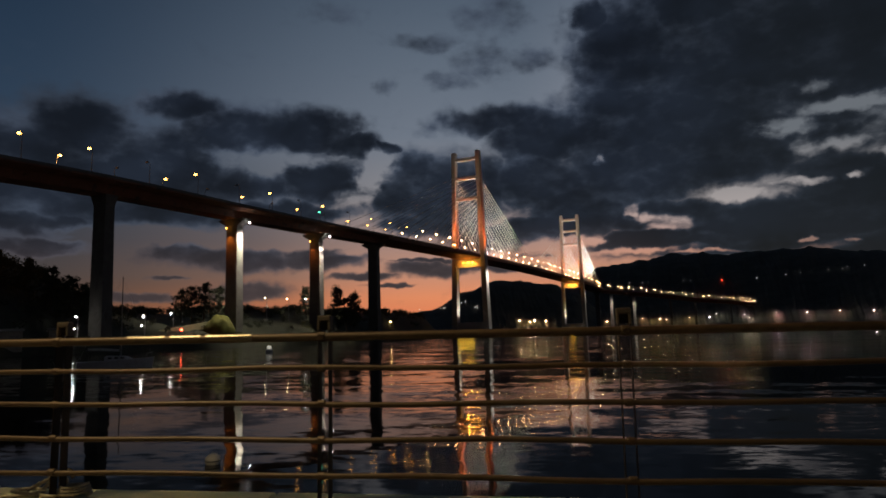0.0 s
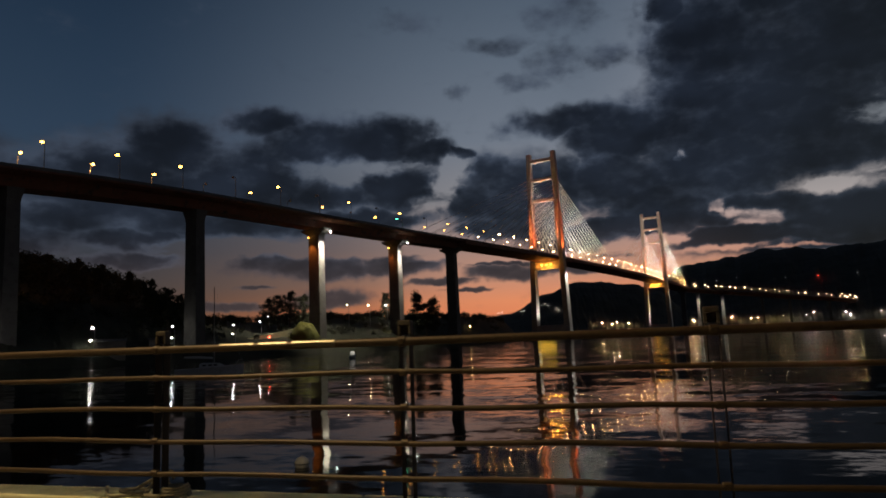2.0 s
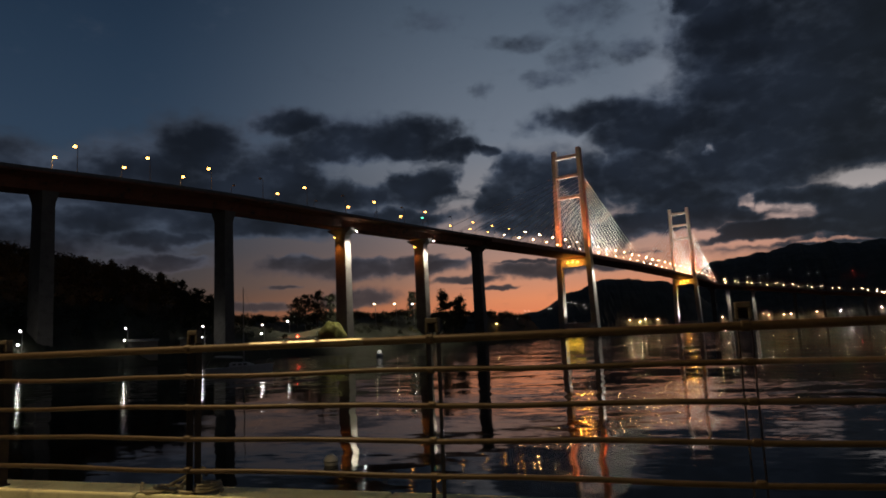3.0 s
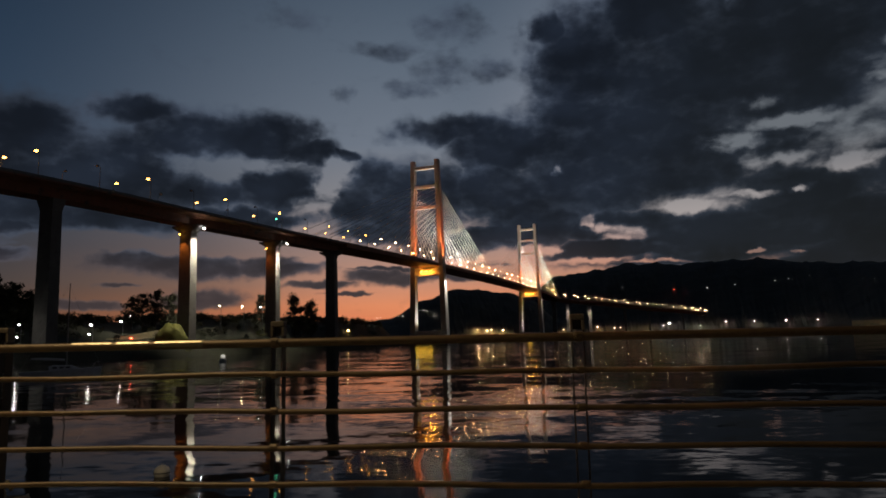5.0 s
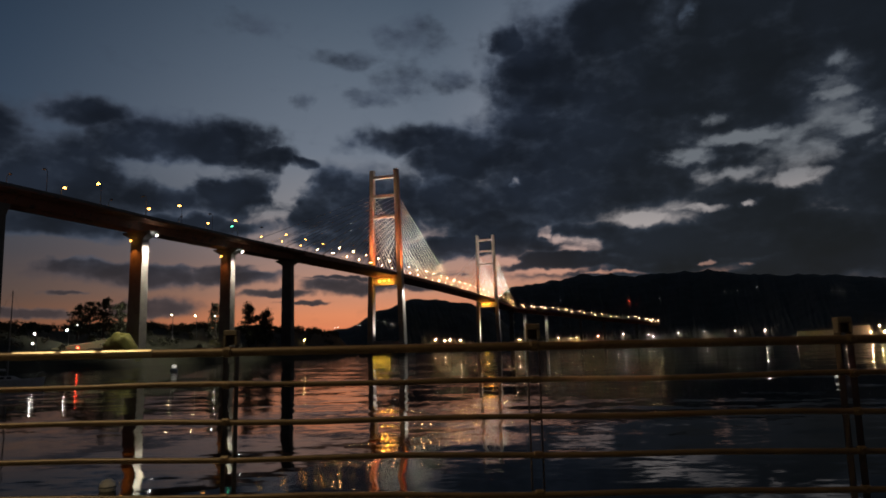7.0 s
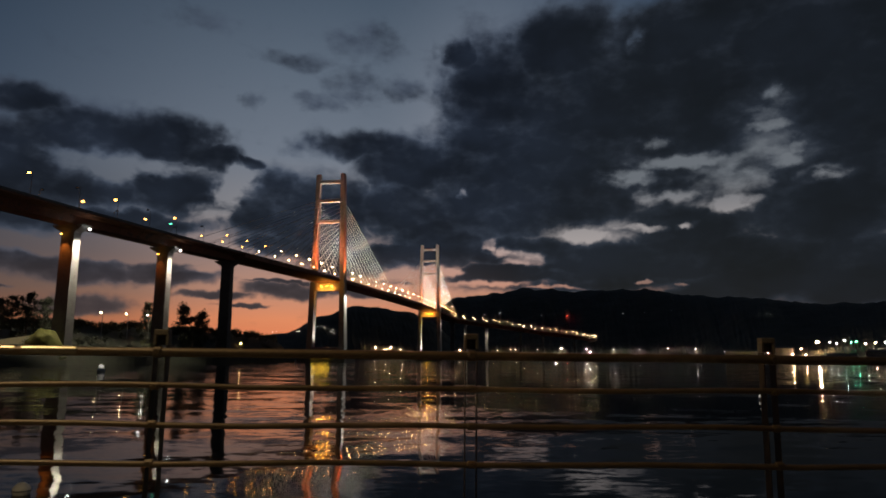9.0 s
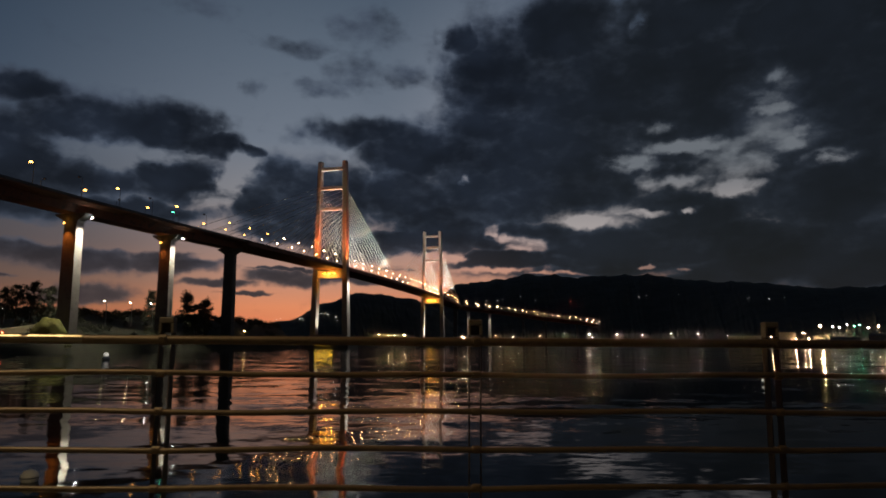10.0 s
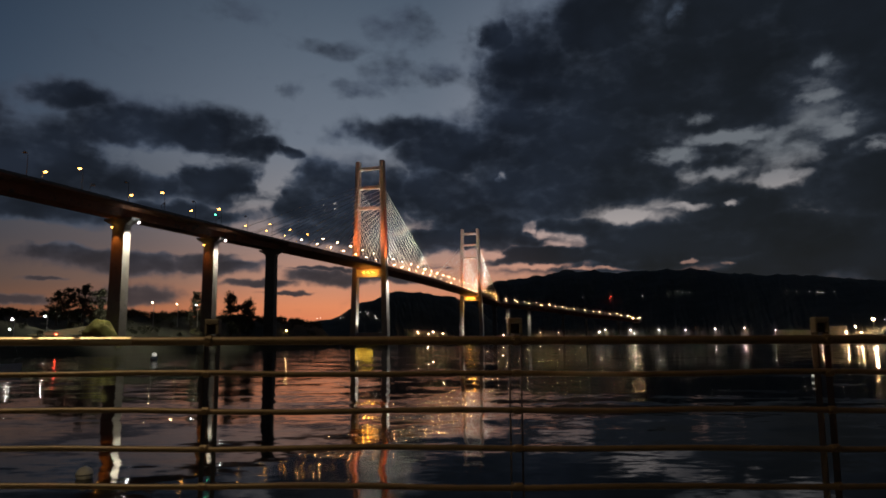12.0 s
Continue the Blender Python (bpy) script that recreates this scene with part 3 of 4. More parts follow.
for px in POSTS:
    # two thin plates set edge-on to the rail, bolted to a base plate
    bm = bmesh.new()
    for k in (-1, 1):
        box(bm, (px + k * 0.037 - 0.0025, RAIL_Y + 0.030, 1.785), (px + k * 0.037 + 0.0025, RAIL_Y + 0.104, 2.905), 0.001)
    post = part("post", bm, POSTPAINT, railing, "pair of thin brown steel plates")
    bm = bmesh.new()
    box(bm, (px - 0.060, RAIL_Y + 0.024, 1.7845), (px + 0.060, RAIL_Y + 0.116, 1.797), 0.003)
    part("base_plate", bm, POSTPAINT, post)
    # paler open cap: two cheeks and a lid over a dark recess
    bm = bmesh.new()
    for k in (-1, 1):
        box(bm, (px + k * 0.0375 - 0.008, RAIL_Y + 0.034, 2.9055), (px + k * 0.0375 + 0.008, RAIL_Y + 0.094, 2.966), 0.002)
    box(bm, (px - 0.0455, RAIL_Y + 0.032, 2.966), (px + 0.0455, RAIL_Y + 0.096, 3.002), 0.006)
    part("post_cap", bm, CAPMAT, post, "paler open cap on the post")
    bm = bmesh.new()
    box(bm, (px - 0.0290, RAIL_Y + 0.062, 2.9055), (px + 0.0290, RAIL_Y + 0.072, 2.9655))
    part("cap_web", bm, POSTPAINT, post)
    for i, z in enumerate(HEIGHTS):
        bm = bmesh.new()
        r = 0.034 if i == 0 else 0.024
        tube(bm, [(px - 0.026, RAIL_Y, z), (px - 0.020, RAIL_Y, z), (px + 0.020, RAIL_Y, z), (px + 0.026, RAIL_Y, z)], [r * 0.9, r, r, r * 0.9], 12)
        tube(bm, [(px, RAIL_Y - r - 0.004, z), (px, RAIL_Y - r + 0.006, z)], 0.019 if i == 0 else 0.014, 8)
        box(bm, (px - 0.0345, RAIL_Y + 0.016, z - 0.011), (px + 0.0345, RAIL_Y + 0.034, z + 0.011))
        part("clamp", bm, RUSTY, post)
# lamp highlight along the handrail, built as thin paler tubes over the pipe
for x0, x1 in ((-2.98, -2.69), (-2.66, -2.42), (-2.39, -2.05)):
    bm = bmesh.new()
    tube(bm, [(x0, RAIL_Y, 2.863), (x0 + 0.01, RAIL_Y, 2.863), (x1 - 0.01, RAIL_Y, 2.863), (x1, RAIL_Y, 2.863)], [0.029, 0.0302, 0.0302, 0.029], 14)
    part("rail_highlight", bm, HIGHLIGHT_METAL, railing, "thin paler tube standing in for the lamp highlight on the handrail")
railing.matrix_world = pose(0, 0, 0, 0, math.degrees(-TILT), 0)

# ---------------------------------------------------------------- bridge
bridge = tagged(empty("cable_stayed_bridge"), "concrete cable-stayed bridge with two lit H-shaped pylons over the bay", "bridge")


def sweep(stations, section):
    bm = bmesh.new()
    rings = []
    for i, c in enumerate(stations):
        d = stations[min(i + 1, len(stations) - 1)] - stations[max(i - 1, 0)]
        side = Vector((d.y, -d.x, 0)).normalized()
        rings.append([c + side * a + Vector((0, 0, h)) for a, h in section])
    return loft(bm, rings)


def smooth_curve(pts, n):
    out = []
    p = [Vector(q) for q in pts]
    p = [p[0] * 2 - p[1]] + p + [p[-1] * 2 - p[-2]]
    for i in range(1, len(p) - 2):
        for k in range(n):
            t = k / n
            a, b, c, d = p[i - 1 : i + 3]
            out.append(0.5 * (2 * b + (c - a) * t + (2 * a - 5 * b + 4 * c - d) * t * t + (3 * b - a - 3 * c + d) * t**3))
    return out + [p[-2]]


MAIN = [road(s) for s in range(-640, 561, 10)]
FAR = smooth_curve(CURVE, 6)
BOX = [(-10.6, 0), (-10.6, -0.6), (-6.0, -1.4), (-4.6, -4.8), (4.6, -4.8), (6.0, -1.4), (10.6, -0.6), (10.6, 0)]
BEAM = [(-12.0, 0), (-12.0, -2.6), (-10.6, -2.9), (10.6, -2.9), (12.0, -2.6), (12.0, 0)]
part("girder", sweep([road(s) for s in range(-640, -169, 10)], BOX), STEEL, bridge, "deep dark box girder of the approach")
part("girder", sweep([road(s) for s in range(-170, 561, 10)], BEAM), STEEL, bridge, "slim dark girder of the stayed spans")
part("girder", sweep(FAR, BOX), STEEL, bridge)
for side in (-1, 1):
    w = 10.2 * side
    rail_section = [(w - 0.22, 0.0), (w + 0.22, 0.0), (w + 0.1, 1.15), (w - 0.1, 1.15)]
    for line in (MAIN, FAR):
        part("parapet", sweep(line, rail_section), CONCRETE, bridge)


def leg_ring(c, z, a, b):
    return [c + U * (sa * a / 2) + CROSS * (sb * b / 2) + Vector((0, 0, z)) for sa, sb in ((-1, -1), (1, -1), (1, 1), (-1, 1))]


TOP = 168.0
for foot in (P1, P2):
    s = (foot - P1).dot(U)
    dz = road(s).z
    pylon = part("pylon", box(bmesh.new(), (-22, -13, -3), (22, 13, 5.0), 0.8, Matrix.Translation(foot) @ pose(0, 0, 0, 0, 0, AXIS)), CONCRETE, bridge, "tall concrete H-shaped pylon on a pile cap")
    for sign in (-1, 1):
        bm = bmesh.new()
        spec = [(5.0, 15.2, 7.0, 5.2), (dz - 8, 13.8, 6.2, 4.6), (dz + 8, 13.2, 5.8, 4.2), (TOP, 11.6, 5.0, 3.6)]
        loft(bm, [leg_ring(foot + CROSS * sign * off, z, a, b) for z, off, a, b in spec])
        part("leg", bm, PYLON, pylon)
    for z, h, off in ((8.6, 8.4, 12.6), (dz - 7.0, 7.0, 12.0), (dz + 52, 2.6, 10.5), (dz + 71, 2.6, 10.3), (TOP - 7, 2.6, 10.0)):
        bm = bmesh.new()
        box(bm, (-off, -2.0, z - h / 2), (off, 2.0, z + h / 2), 0.15, Matrix.Translation(foot) @ pose(0, 0, 0, 0, 0, AXIS))
        part("cross_beam", bm, PYLON, pylon)
    for k in (-4.5, 0.0, 4.5):
        bm = bmesh.new()
        ball(bm, foot - U * 4.0 + CROSS * k + Vector((0, 0, dz - 6.6)), 0.7, 0.6)
        part("under_deck_lamp", bm, LAMP_AMBER, pylon, "glowing yellow lamp under the deck")
    half = 8.0 if foot is P1 else 2.5
    bm = bmesh.new()
    box(bm, (-half, -0.3, -0.3), (half, 0.3, 0.3), 0.1, Matrix.Translation(foot - U * 13.35 + Vector((0, 0, 3.9))) @ pose(0, 0, 0, 0, 0, AXIS))
    part("beacon", bm, LAMP_YELLOW, pylon, "glowing yellow light strip on the pile cap")
    # stays: two planes of cables, fanned to both sides
    for sign in (-1, 1):
        for way in (-1, 1):
            for i in range(13):
                at = 18 + i * (12.8 if way * (1 if foot is P1 else -1) > 0 else (16.0 if foot is P1 else 11.5))
                lowp = road(s + way * at) + CROSS * sign * 11.2 + Vector((0, 0, 0.3))
                high = foot + CROSS * sign * 11.8 + U * way * 1.5 + Vector((0, 0, TOP - 66 + i * 3.5))
                part("stay_cable", tube(bmesh.new(), [lowp, high], 0.155, 5), CABLE, bridge)


def pier(c, base_z, lit, wide=6.4, deep=4.2, drop=4.8, flare=2.3):
    top = c.z - drop
    head = 4.5
    bm = bmesh.new()
    spec = [(base_z, 1.12, 1.15), (top - head, 1.0, 1.0), (top - head * 0.7, 1.12, 1.02), (top - 0.9, flare, 1.25), (top, flare * 1.07, 1.3)]
    loft(bm, [leg_ring(Vector((c.x, c.y, 0)), z, deep * b, wide * a) for z, a, b in spec])
    p = part("pier", bm, CONCRETE, bridge, "tall concrete pier lit by floods under the girder" if lit else "tall dark concrete pier")
    if lit:
        bm = bmesh.new()
        ball(bm, c - U * 4.0 + CROSS * -1.6 - Vector((0, 0, 9.2)), 0.42, 0.7)
        part("flood_lamp", bm, LAMP_ORANGE, p, "small sodium flood lamp")
        bm = bmesh.new()
        ball(bm, c + CROSS * 9.3 - Vector((0, 0, 6.9)), 0.4, 0.7)
        part("flood_lamp", bm, LAMP_WHITE, p, "small white flood lamp")
    return p


for s, lit in PIERS:
    pier(road(s), -2.0, lit, flare=2.3 if s > -310 else 1.3)
pier(road(559), -2.0, False)
for i in (4, 10, 18, 24, 30):
    pier(FAR[i], -2.0, False, 4.2, 3.0)


# ---------------------------------------------------------------- lamps
def street_lamp(name, where, height, turn, arm, glow, head=0.5, label="", group="", category="street lamp", double=False):
    """A post with an arm and a lamp head, foot at where; the arm points along +x turned by turn."""
    base = empty(name, where, turn)
    r = max(0.06, height * 0.011)
    bm = bmesh.new()
    tube(bm, [(0, 0, 0), (0, 0, height * 0.9), (arm * 0.35, 0, height), (arm, 0, height + 0.1)], [r * 1.4, r, r * 0.8, r * 0.6], 6)
    part("pole", bm, POSTMAT, base)
    bm = bmesh.new()
    ball(bm, (0, 0, 0), head, 0.55)
    for v in bm.verts:
        v.co = Vector((v.co.x * 1.15 + arm, v.co.y * 0.85, v.co.z + height - head * 0.1))
    lamp_head = part("lamp_head", bm, glow, base, "glowing lamp head" if glow is not LAMP_OFF else "unlit lamp head")
    bm = bmesh.new()
    loft(bm, [[Vector((arm + sx * head * w, sy * head * w * 0.6, height + head * h)) for sx, sy in ((-1, -1), (1, -1), (1, 1), (-1, 1))] for w, h in ((0.72, 0.40), (0.60, 0.52), (0.30, 0.58))])
    part("housing", bm, POSTMAT, lamp_head)
    return tagged(base, label, category, group)


UNLIT = (-364.5, -312.5, -264.5, -216.0)
lamp_s = [-494.5, -468.5, -442.5, -416.6, -390.5, -364.5, -338.5, -312.5, -288.3, -264.5, -242.0, -216.0] + [-188 + 25 * k for k in range(30)]
for s in lamp_s:
    for side in (-1, 1):
        shift = max(0.0, (-s - 330) * 0.024) if side < 0 else 0.6
        c = road(s + shift) + CROSS * side * 10.2 + Vector((0, 0, 1.1))
        glow = LAMP_OFF if s in UNLIT else (LAMP_DECK if s < -120 else LAMP_DECK_FAR)
        street_lamp("street_lamp", c, 8.9 if s < -200 else 8.3, AXIS + (180 if side > 0 else 0), 1.6, glow, 0.72 if s < -200 else 0.55, "tall bridge lamp glowing warm" if glow is not LAMP_OFF else "tall bridge lamp, unlit", "lamps along the bridge")
for i in range(2, len(FAR), 3):
    d = FAR[min(i + 1, len(FAR) - 1)] - FAR[i - 1]
    side = Vector((d.y, -d.x, 0)).normalized()
    for k in (-1, 1):
        c = FAR[i] + side * 10.2 * k + Vector((0, 0, 1.1))
        street_lamp("street_lamp", c, 7.2, math.degrees(math.atan2(-side.y * k, -side.x * k)), 1.6, LAMP_VIADUCT, 0.66, "tall bridge lamp glowing warm", "lamps along the bridge")

# lamps on the headland's shore road, two heads to a post
for a, hi_e, lo_e in ((50.3, 2.27, 1.28), (43.4, 2.23, 1.31), (37.8, 2.15, 1.27), (33.2, 2.10, 1.38)):
    foot, tall = stand(a, hi_e, 9.0, headland_bvh, profile([(30, 296), (36, 272), (45, 239), (60, 204)], a))
    lamp = street_lamp("shore_lamp", foot, tall, 180, 0.9, LAMP_WHITE, 0.34, "two-headed white shore road lamp", "lamps on the shore road")
    low = tall - foot.xy.length * math.tan(radians(hi_e - lo_e))
    bm = bmesh.new()
    tube(bm, [(0, 0, low - 0.3), (0.6, 0, low), (1.5, 0, low + 0.05)], 0.05, 6)
    part("lower_arm", bm, POSTMAT, lamp)
    bm = bmesh.new()
    ball(bm, (1.5, 0, low), 0.34, 0.55)
    part("lamp_head", bm, LAMP_WHITE, lamp, "glowing lamp head")
for a, e, glow in ((31.16, 2.32, LAMP_WHITE), (30.51, 2.72, LAMP_WHITE), (28.98, 2.75, LAMP_WHITE), (24.0, 3.43, LAMP_WARM), (22.23, 3.35, LAMP_WARM), (20.75, 3.3, LAMP_WHITE)):
    foot, tall = stand(a, e, 7.0 if e < 3 else 13.0, headland_bvh, 300)
    street_lamp("shore_lamp", foot, tall, 200, 0.9, glow, 0.36, "single-headed lamp among the trees", "lamps on the shore road")
foot, tall = stand(30.54, 0.75, 1.6, headland_bvh, 292)
base = tagged(empty("warning_light", foot), "red warning light on a short post", "warning light")
part("pole", tube(bmesh.new(), [(0, 0, 0), (0, 0, tall)], 0.06, 6), POSTMAT, base)
part("lamp_head", ball(bmesh.new(), (0, 0, tall + 0.2), 0.35), LAMP_RED, base, "red lamp")

foot, tall = stand(13.70, 1.20, 4.0, headland_bvh, profile([(9.5, 524), (12, 484), (16, 414), (22, 344)], 13.70))
street_lamp("shore_lamp", foot, tall, 200, 0.6, LAMP_AMBER_LAMP, 0.5, "low yellow lamp at the headland's water edge", "lamps on the shore road")
foot, tall = stand(-13.40, 3.60, 12.0, LAND[0], 1400)
base = tagged(empty("mast_light", foot), "red warning light on a hillside mast", "warning light")
part("pole", tube(bmesh.new(), [(0, 0, 0), (0, 0, tall)], 0.12, 6), POSTMAT, base)
part("lamp_head", ball(bmesh.new(), (0, 0, tall + 0.6), 0.9), LAMP_RED, base, "red lamp")

# lamps along the far shore and up the slopes: (bearing, elevation)
FAR_SHORE = [(2.82, 0.96), (2.01, 0.81), (1.57, 0.95), (0.66, 0.84), (-4.27, 0.78), (-4.41, 0.68), (-7.16, 0.83), (-7.53, 0.73), (-8.56, 0.71), (-9.03, 0.75), (-9.4, 0.61), (-10.8, 0.77), (-11.25, 0.67),
             (-12.31, 0.75), (-12.86, 0.93), (-14.88, 0.85), (-15.18, 0.61), (-17.05, 0.85), (-19.11, 0.82), (-21.3, 0.86), (-23.41, 0.82), (-25.53, 0.69), (-26.63, 0.63), (-27.4, 0.74), (-28.6, 0.55),
             (-29.24, 0.37), (-30.23, 0.40), (-30.81, 0.83), (-31.11, 0.40)]
for i, (a, e) in enumerate(FAR_SHORE):
    land, start = (LAND[0], profile([(-30, 1155), (-20, 1755), (-8, 1905), (6, 2005)], a)) if a < 0 else (LAND[1], 1300)
    foot, tall = stand(a, e, 9.0, land, start)
    warm = a > -12 or a < -26
    street_lamp("far_shore_lamp", foot, tall, 90, 1.0, LAMP_FAR_WARM if warm else LAMP_FAR_WHITE, 0.86, "distant shore lamp glowing warm" if warm else "distant shore lamp glowing white", "lamps along the far shore")
SLOPE = [(-6.35, 3.79), (-7.3, 3.77), (-7.78, 3.9), (-9.34, 4.01), (-10.5, 3.69), (-11.15, 3.68), (-15.92, 3.63), (-17.95, 3.75), (-18.69, 3.86), (-19.03, 3.84), (-19.64, 3.87), (-20.78, 3.91),
         (-21.7, 3.96), (-22.04, 3.99), (-23.11, 4.08), (-26.44, 3.58), (-27.2, 3.55), (-28.06, 3.5), (-28.61, 3.48), (-28.94, 3.42), (-29.67, 3.43)]
for i, (a, e) in enumerate(SLOPE):
    foot, tall = stand(a, e, 6.0, LAND[0], 1400)
    street_lamp("hill_road_lamp", foot, tall, 90, 0.8, LAMP_SLOPE, 0.8 if i in (6, 7, 11, 18) else 0.55, "distant lamp of the hillside road", "lamps on the hillside road")
for a, e in ((7.7, 2.67), (7.35, 2.72), (7.1, 2.6), (6.5, 2.25), (6.3, 2.15), (9.16, 2.26), (9.4, 2.2), (6.4, 2.4), (11.0, 2.2), (11.3, 2.18)):
    foot, tall = stand(a, e, 6.0, LAND[1], 1400)
    street_lamp("hill_road_lamp", foot, tall, 90, 0.8, LAMP_SLOPE, 0.8, "distant lamp of the hillside road", "lamps on the hillside road")

# harbour at the far east: floodlit mast, quay wall, sheds, row of lamps
foot, tall = stand(-31.89, 1.33, 18.0, LAND[0], 1090)
mast = street_lamp("flood_mast", foot, tall, 90, 0.4, LAMP_FLOOD, 2.3, "tall harbour mast with a glaring warm floodlight", category="flood mast")
d = bpy.data.lights.new("harbour_light", "POINT")
d.color, d.energy, d.shadow_soft_size = (1.0, 0.72, 0.4), 30000, 1.5
new("harbour_light", d).location = foot + Vector((0, -3, tall - 2))
for a, e, glow in ((-32.7, 1.30, LAMP_WHITE), (-33.13, 1.21, LAMP_WHITE), (-33.61, 1.42, LAMP_WHITE), (-34.07, 1.29, LAMP_GREEN), (-34.4, 1.37, LAMP_GREEN), (-34.91, 1.16, LAMP_FAR_WHITE), (-35.54, 1.24, LAMP_FAR_WARM),
                   (-36.12, 1.25, LAMP_WHITE), (-36.3, 1.15, LAMP_WHITE), (-36.9, 1.2, LAMP_WARM), (-38.0, 1.2, LAMP_WHITE)):
    foot, tall = stand(a, e, 12.0, LAND[0], 960)
    street_lamp("harbour_lamp", foot, tall, 90, 0.6, glow, 1.0, "green harbour lamp on a mast" if glow is LAMP_GREEN else "white harbour lamp on a mast", "lamps of the harbour")


def shed(where, w, dep, h, turn, label, doors=3):
    base = tagged(empty("shed", where, turn), label, "building")
    bm = bmesh.new()
    box(bm, (-w / 2, -dep / 2, -3), (w / 2, dep / 2, h))
    wall = part("wall", bm, PLASTER, base)
    bm = bmesh.new()
    loft(bm, [[Vector((sx * (w / 2 + 0.5), -dep / 2 - 0.6, h + 0.01)), Vector((sx * (w / 2 + 0.5), 0, h + dep * 0.16)), Vector((sx * (w / 2 + 0.5), dep / 2 + 0.6, h + 0.01))] for sx in (-1, 1)])
    part("roof", bm, ROOF, base)
    for k in range(doors):
        x = -w / 2 + (k + 0.5) * w / doors
        bm = bmesh.new()
        box(bm, (x - w / doors * 0.3, -dep / 2 - 0.06, 0.0), (x + w / doors * 0.3, -dep / 2 - 0.01, h * 0.6))
        part("door", bm, GALV, wall)
    return base


for a, r, w, h, label in ((-26.9, 1290, 62, 15, "long low shed by the harbour"), (-29.5, 1190, 30, 17, "square pale warehouse by the harbour"), (-33.4, 1040, 34, 7, "low harbour shed beside the flood mast"),
                          (-36.2, 985, 46, 9, "low pale harbour shed")):
    p = bearing(a, r)
    shed((p.x, p.y, max(2.0, ground(p.x, p.y, [LAND[0]]))), w, 18, h, a, label)
p = bearing(42.3, 252)
shed((p.x, p.y, max(2.0, ground(p.x, p.y, [headland_bvh]))), 9, 6, 3.4, 42, "small shore hut under the trees", 2)
p = bearing(38.9, 274)
shed((p.x, p.y, max(2.0, ground(p.x, p.y, [headland_bvh]))), 7, 5, 3.0, 38, "small shore hut under the trees", 2)
p = bearing(-34.0, 905)
bm = bmesh.new()
box(bm, (-90, -2, -3), (90, 12, 4.2), 0.2)
q = part("quay_wall", bm, PAVING)
q.matrix_world = pose(p.x, p.y, 0, 0, 0, -30)
tagged(q, "far concrete harbour quay wall", "quay wall", kind="structure")


# ---------------------------------------------------------------- trees
def leaf_mesh(name, clumps, mat, rng, per=60, leaf=0.35):
    """Crowns as many small tilted leaves scattered in clumps (centre, radius, squash)."""
    verts, faces = [], []
    for c, r, sq in clumps:
        for _ in range(per):
            v = Vector((rng.gauss(0, 1), rng.gauss(0, 1), rng.gauss(0, 1))).normalized() * r * rng.random() ** 0.45
            p = Vector(c) + Vector((v.x, v.y, v.z * sq))
            a = Vector((rng.gauss(0, 1), rng.gauss(0, 1), rng.gauss(0, 0.6))).normalized() * leaf * rng.uniform(0.6, 1.3)
            b = a.orthogonal().normalized() * leaf * rng.uniform(0.35, 0.7)
            n = len(verts)
            verts += [p - a, p - b * 0.8, p + a, p + b]
            faces.append((n, n + 1, n + 2, n + 3))
    me = bpy.data.meshes.new(name)
    me.from_pydata([tuple(v) for v in verts], [], faces)
    me.materials.append(mat)
    return me


def pine(where, h, rng, label, spread=0.30, tiers=6, bare=0.3):
    """A pine with tiered, open crown on a leaning tapered trunk."""
    base = tagged(empty("pine_tree", where), label, "tree", "pines on the headland")
    lean = Vector((rng.uniform(-0.06, 0.06), rng.uniform(-0.05, 0.05), 0)) * h
    bm = bmesh.new()
    tube(bm, [(0, 0, -1.0), lean * 0.3 + Vector((0, 0, h * 0.4)), lean * 0.8 + Vector((0, 0, h * 0.75)), lean + Vector((0, 0, h * 0.98))], [h * 0.022, h * 0.017, h * 0.011, h * 0.004], 7)
    clumps = []
    for k in range(tiers):
        f = bare + (1 - bare) * k / (tiers - 0.6)
        z, reach = h * f, h * spread * (1.12 - 0.85 * (f - bare) / (1 - bare)) * rng.uniform(0.75, 1.15)
        for j in range(5):
            ang = rng.uniform(0, 2 * math.pi)
            reach_j = reach * rng.uniform(0.5, 1.25)
            tip = lean * f + Vector((math.cos(ang) * reach_j, math.sin(ang) * reach_j, z + h * rng.uniform(-0.06, 0.09)))
            tube(bm, [lean * f + Vector((0, 0, z - h * 0.03)), tip], [h * 0.006, h * 0.002], 4)
            for g in (0.5, 0.95):
                clumps.append((lean * f + (tip - lean * f - Vector((0, 0, z))) * g + Vector((0, 0, z + h * 0.01)), h * 0.085 * rng.uniform(0.7, 1.4), 0.75))
    clumps.append((lean + Vector((0, 0, h * 0.97)), h * 0.07, 0.8))
    part("trunk", bm, BARK, base)
    crown = new("crown", leaf_mesh("crown", clumps, LEAF, rng, 34, h * 0.028))
    crown.parent = base
    return base


rng = random.Random(4)
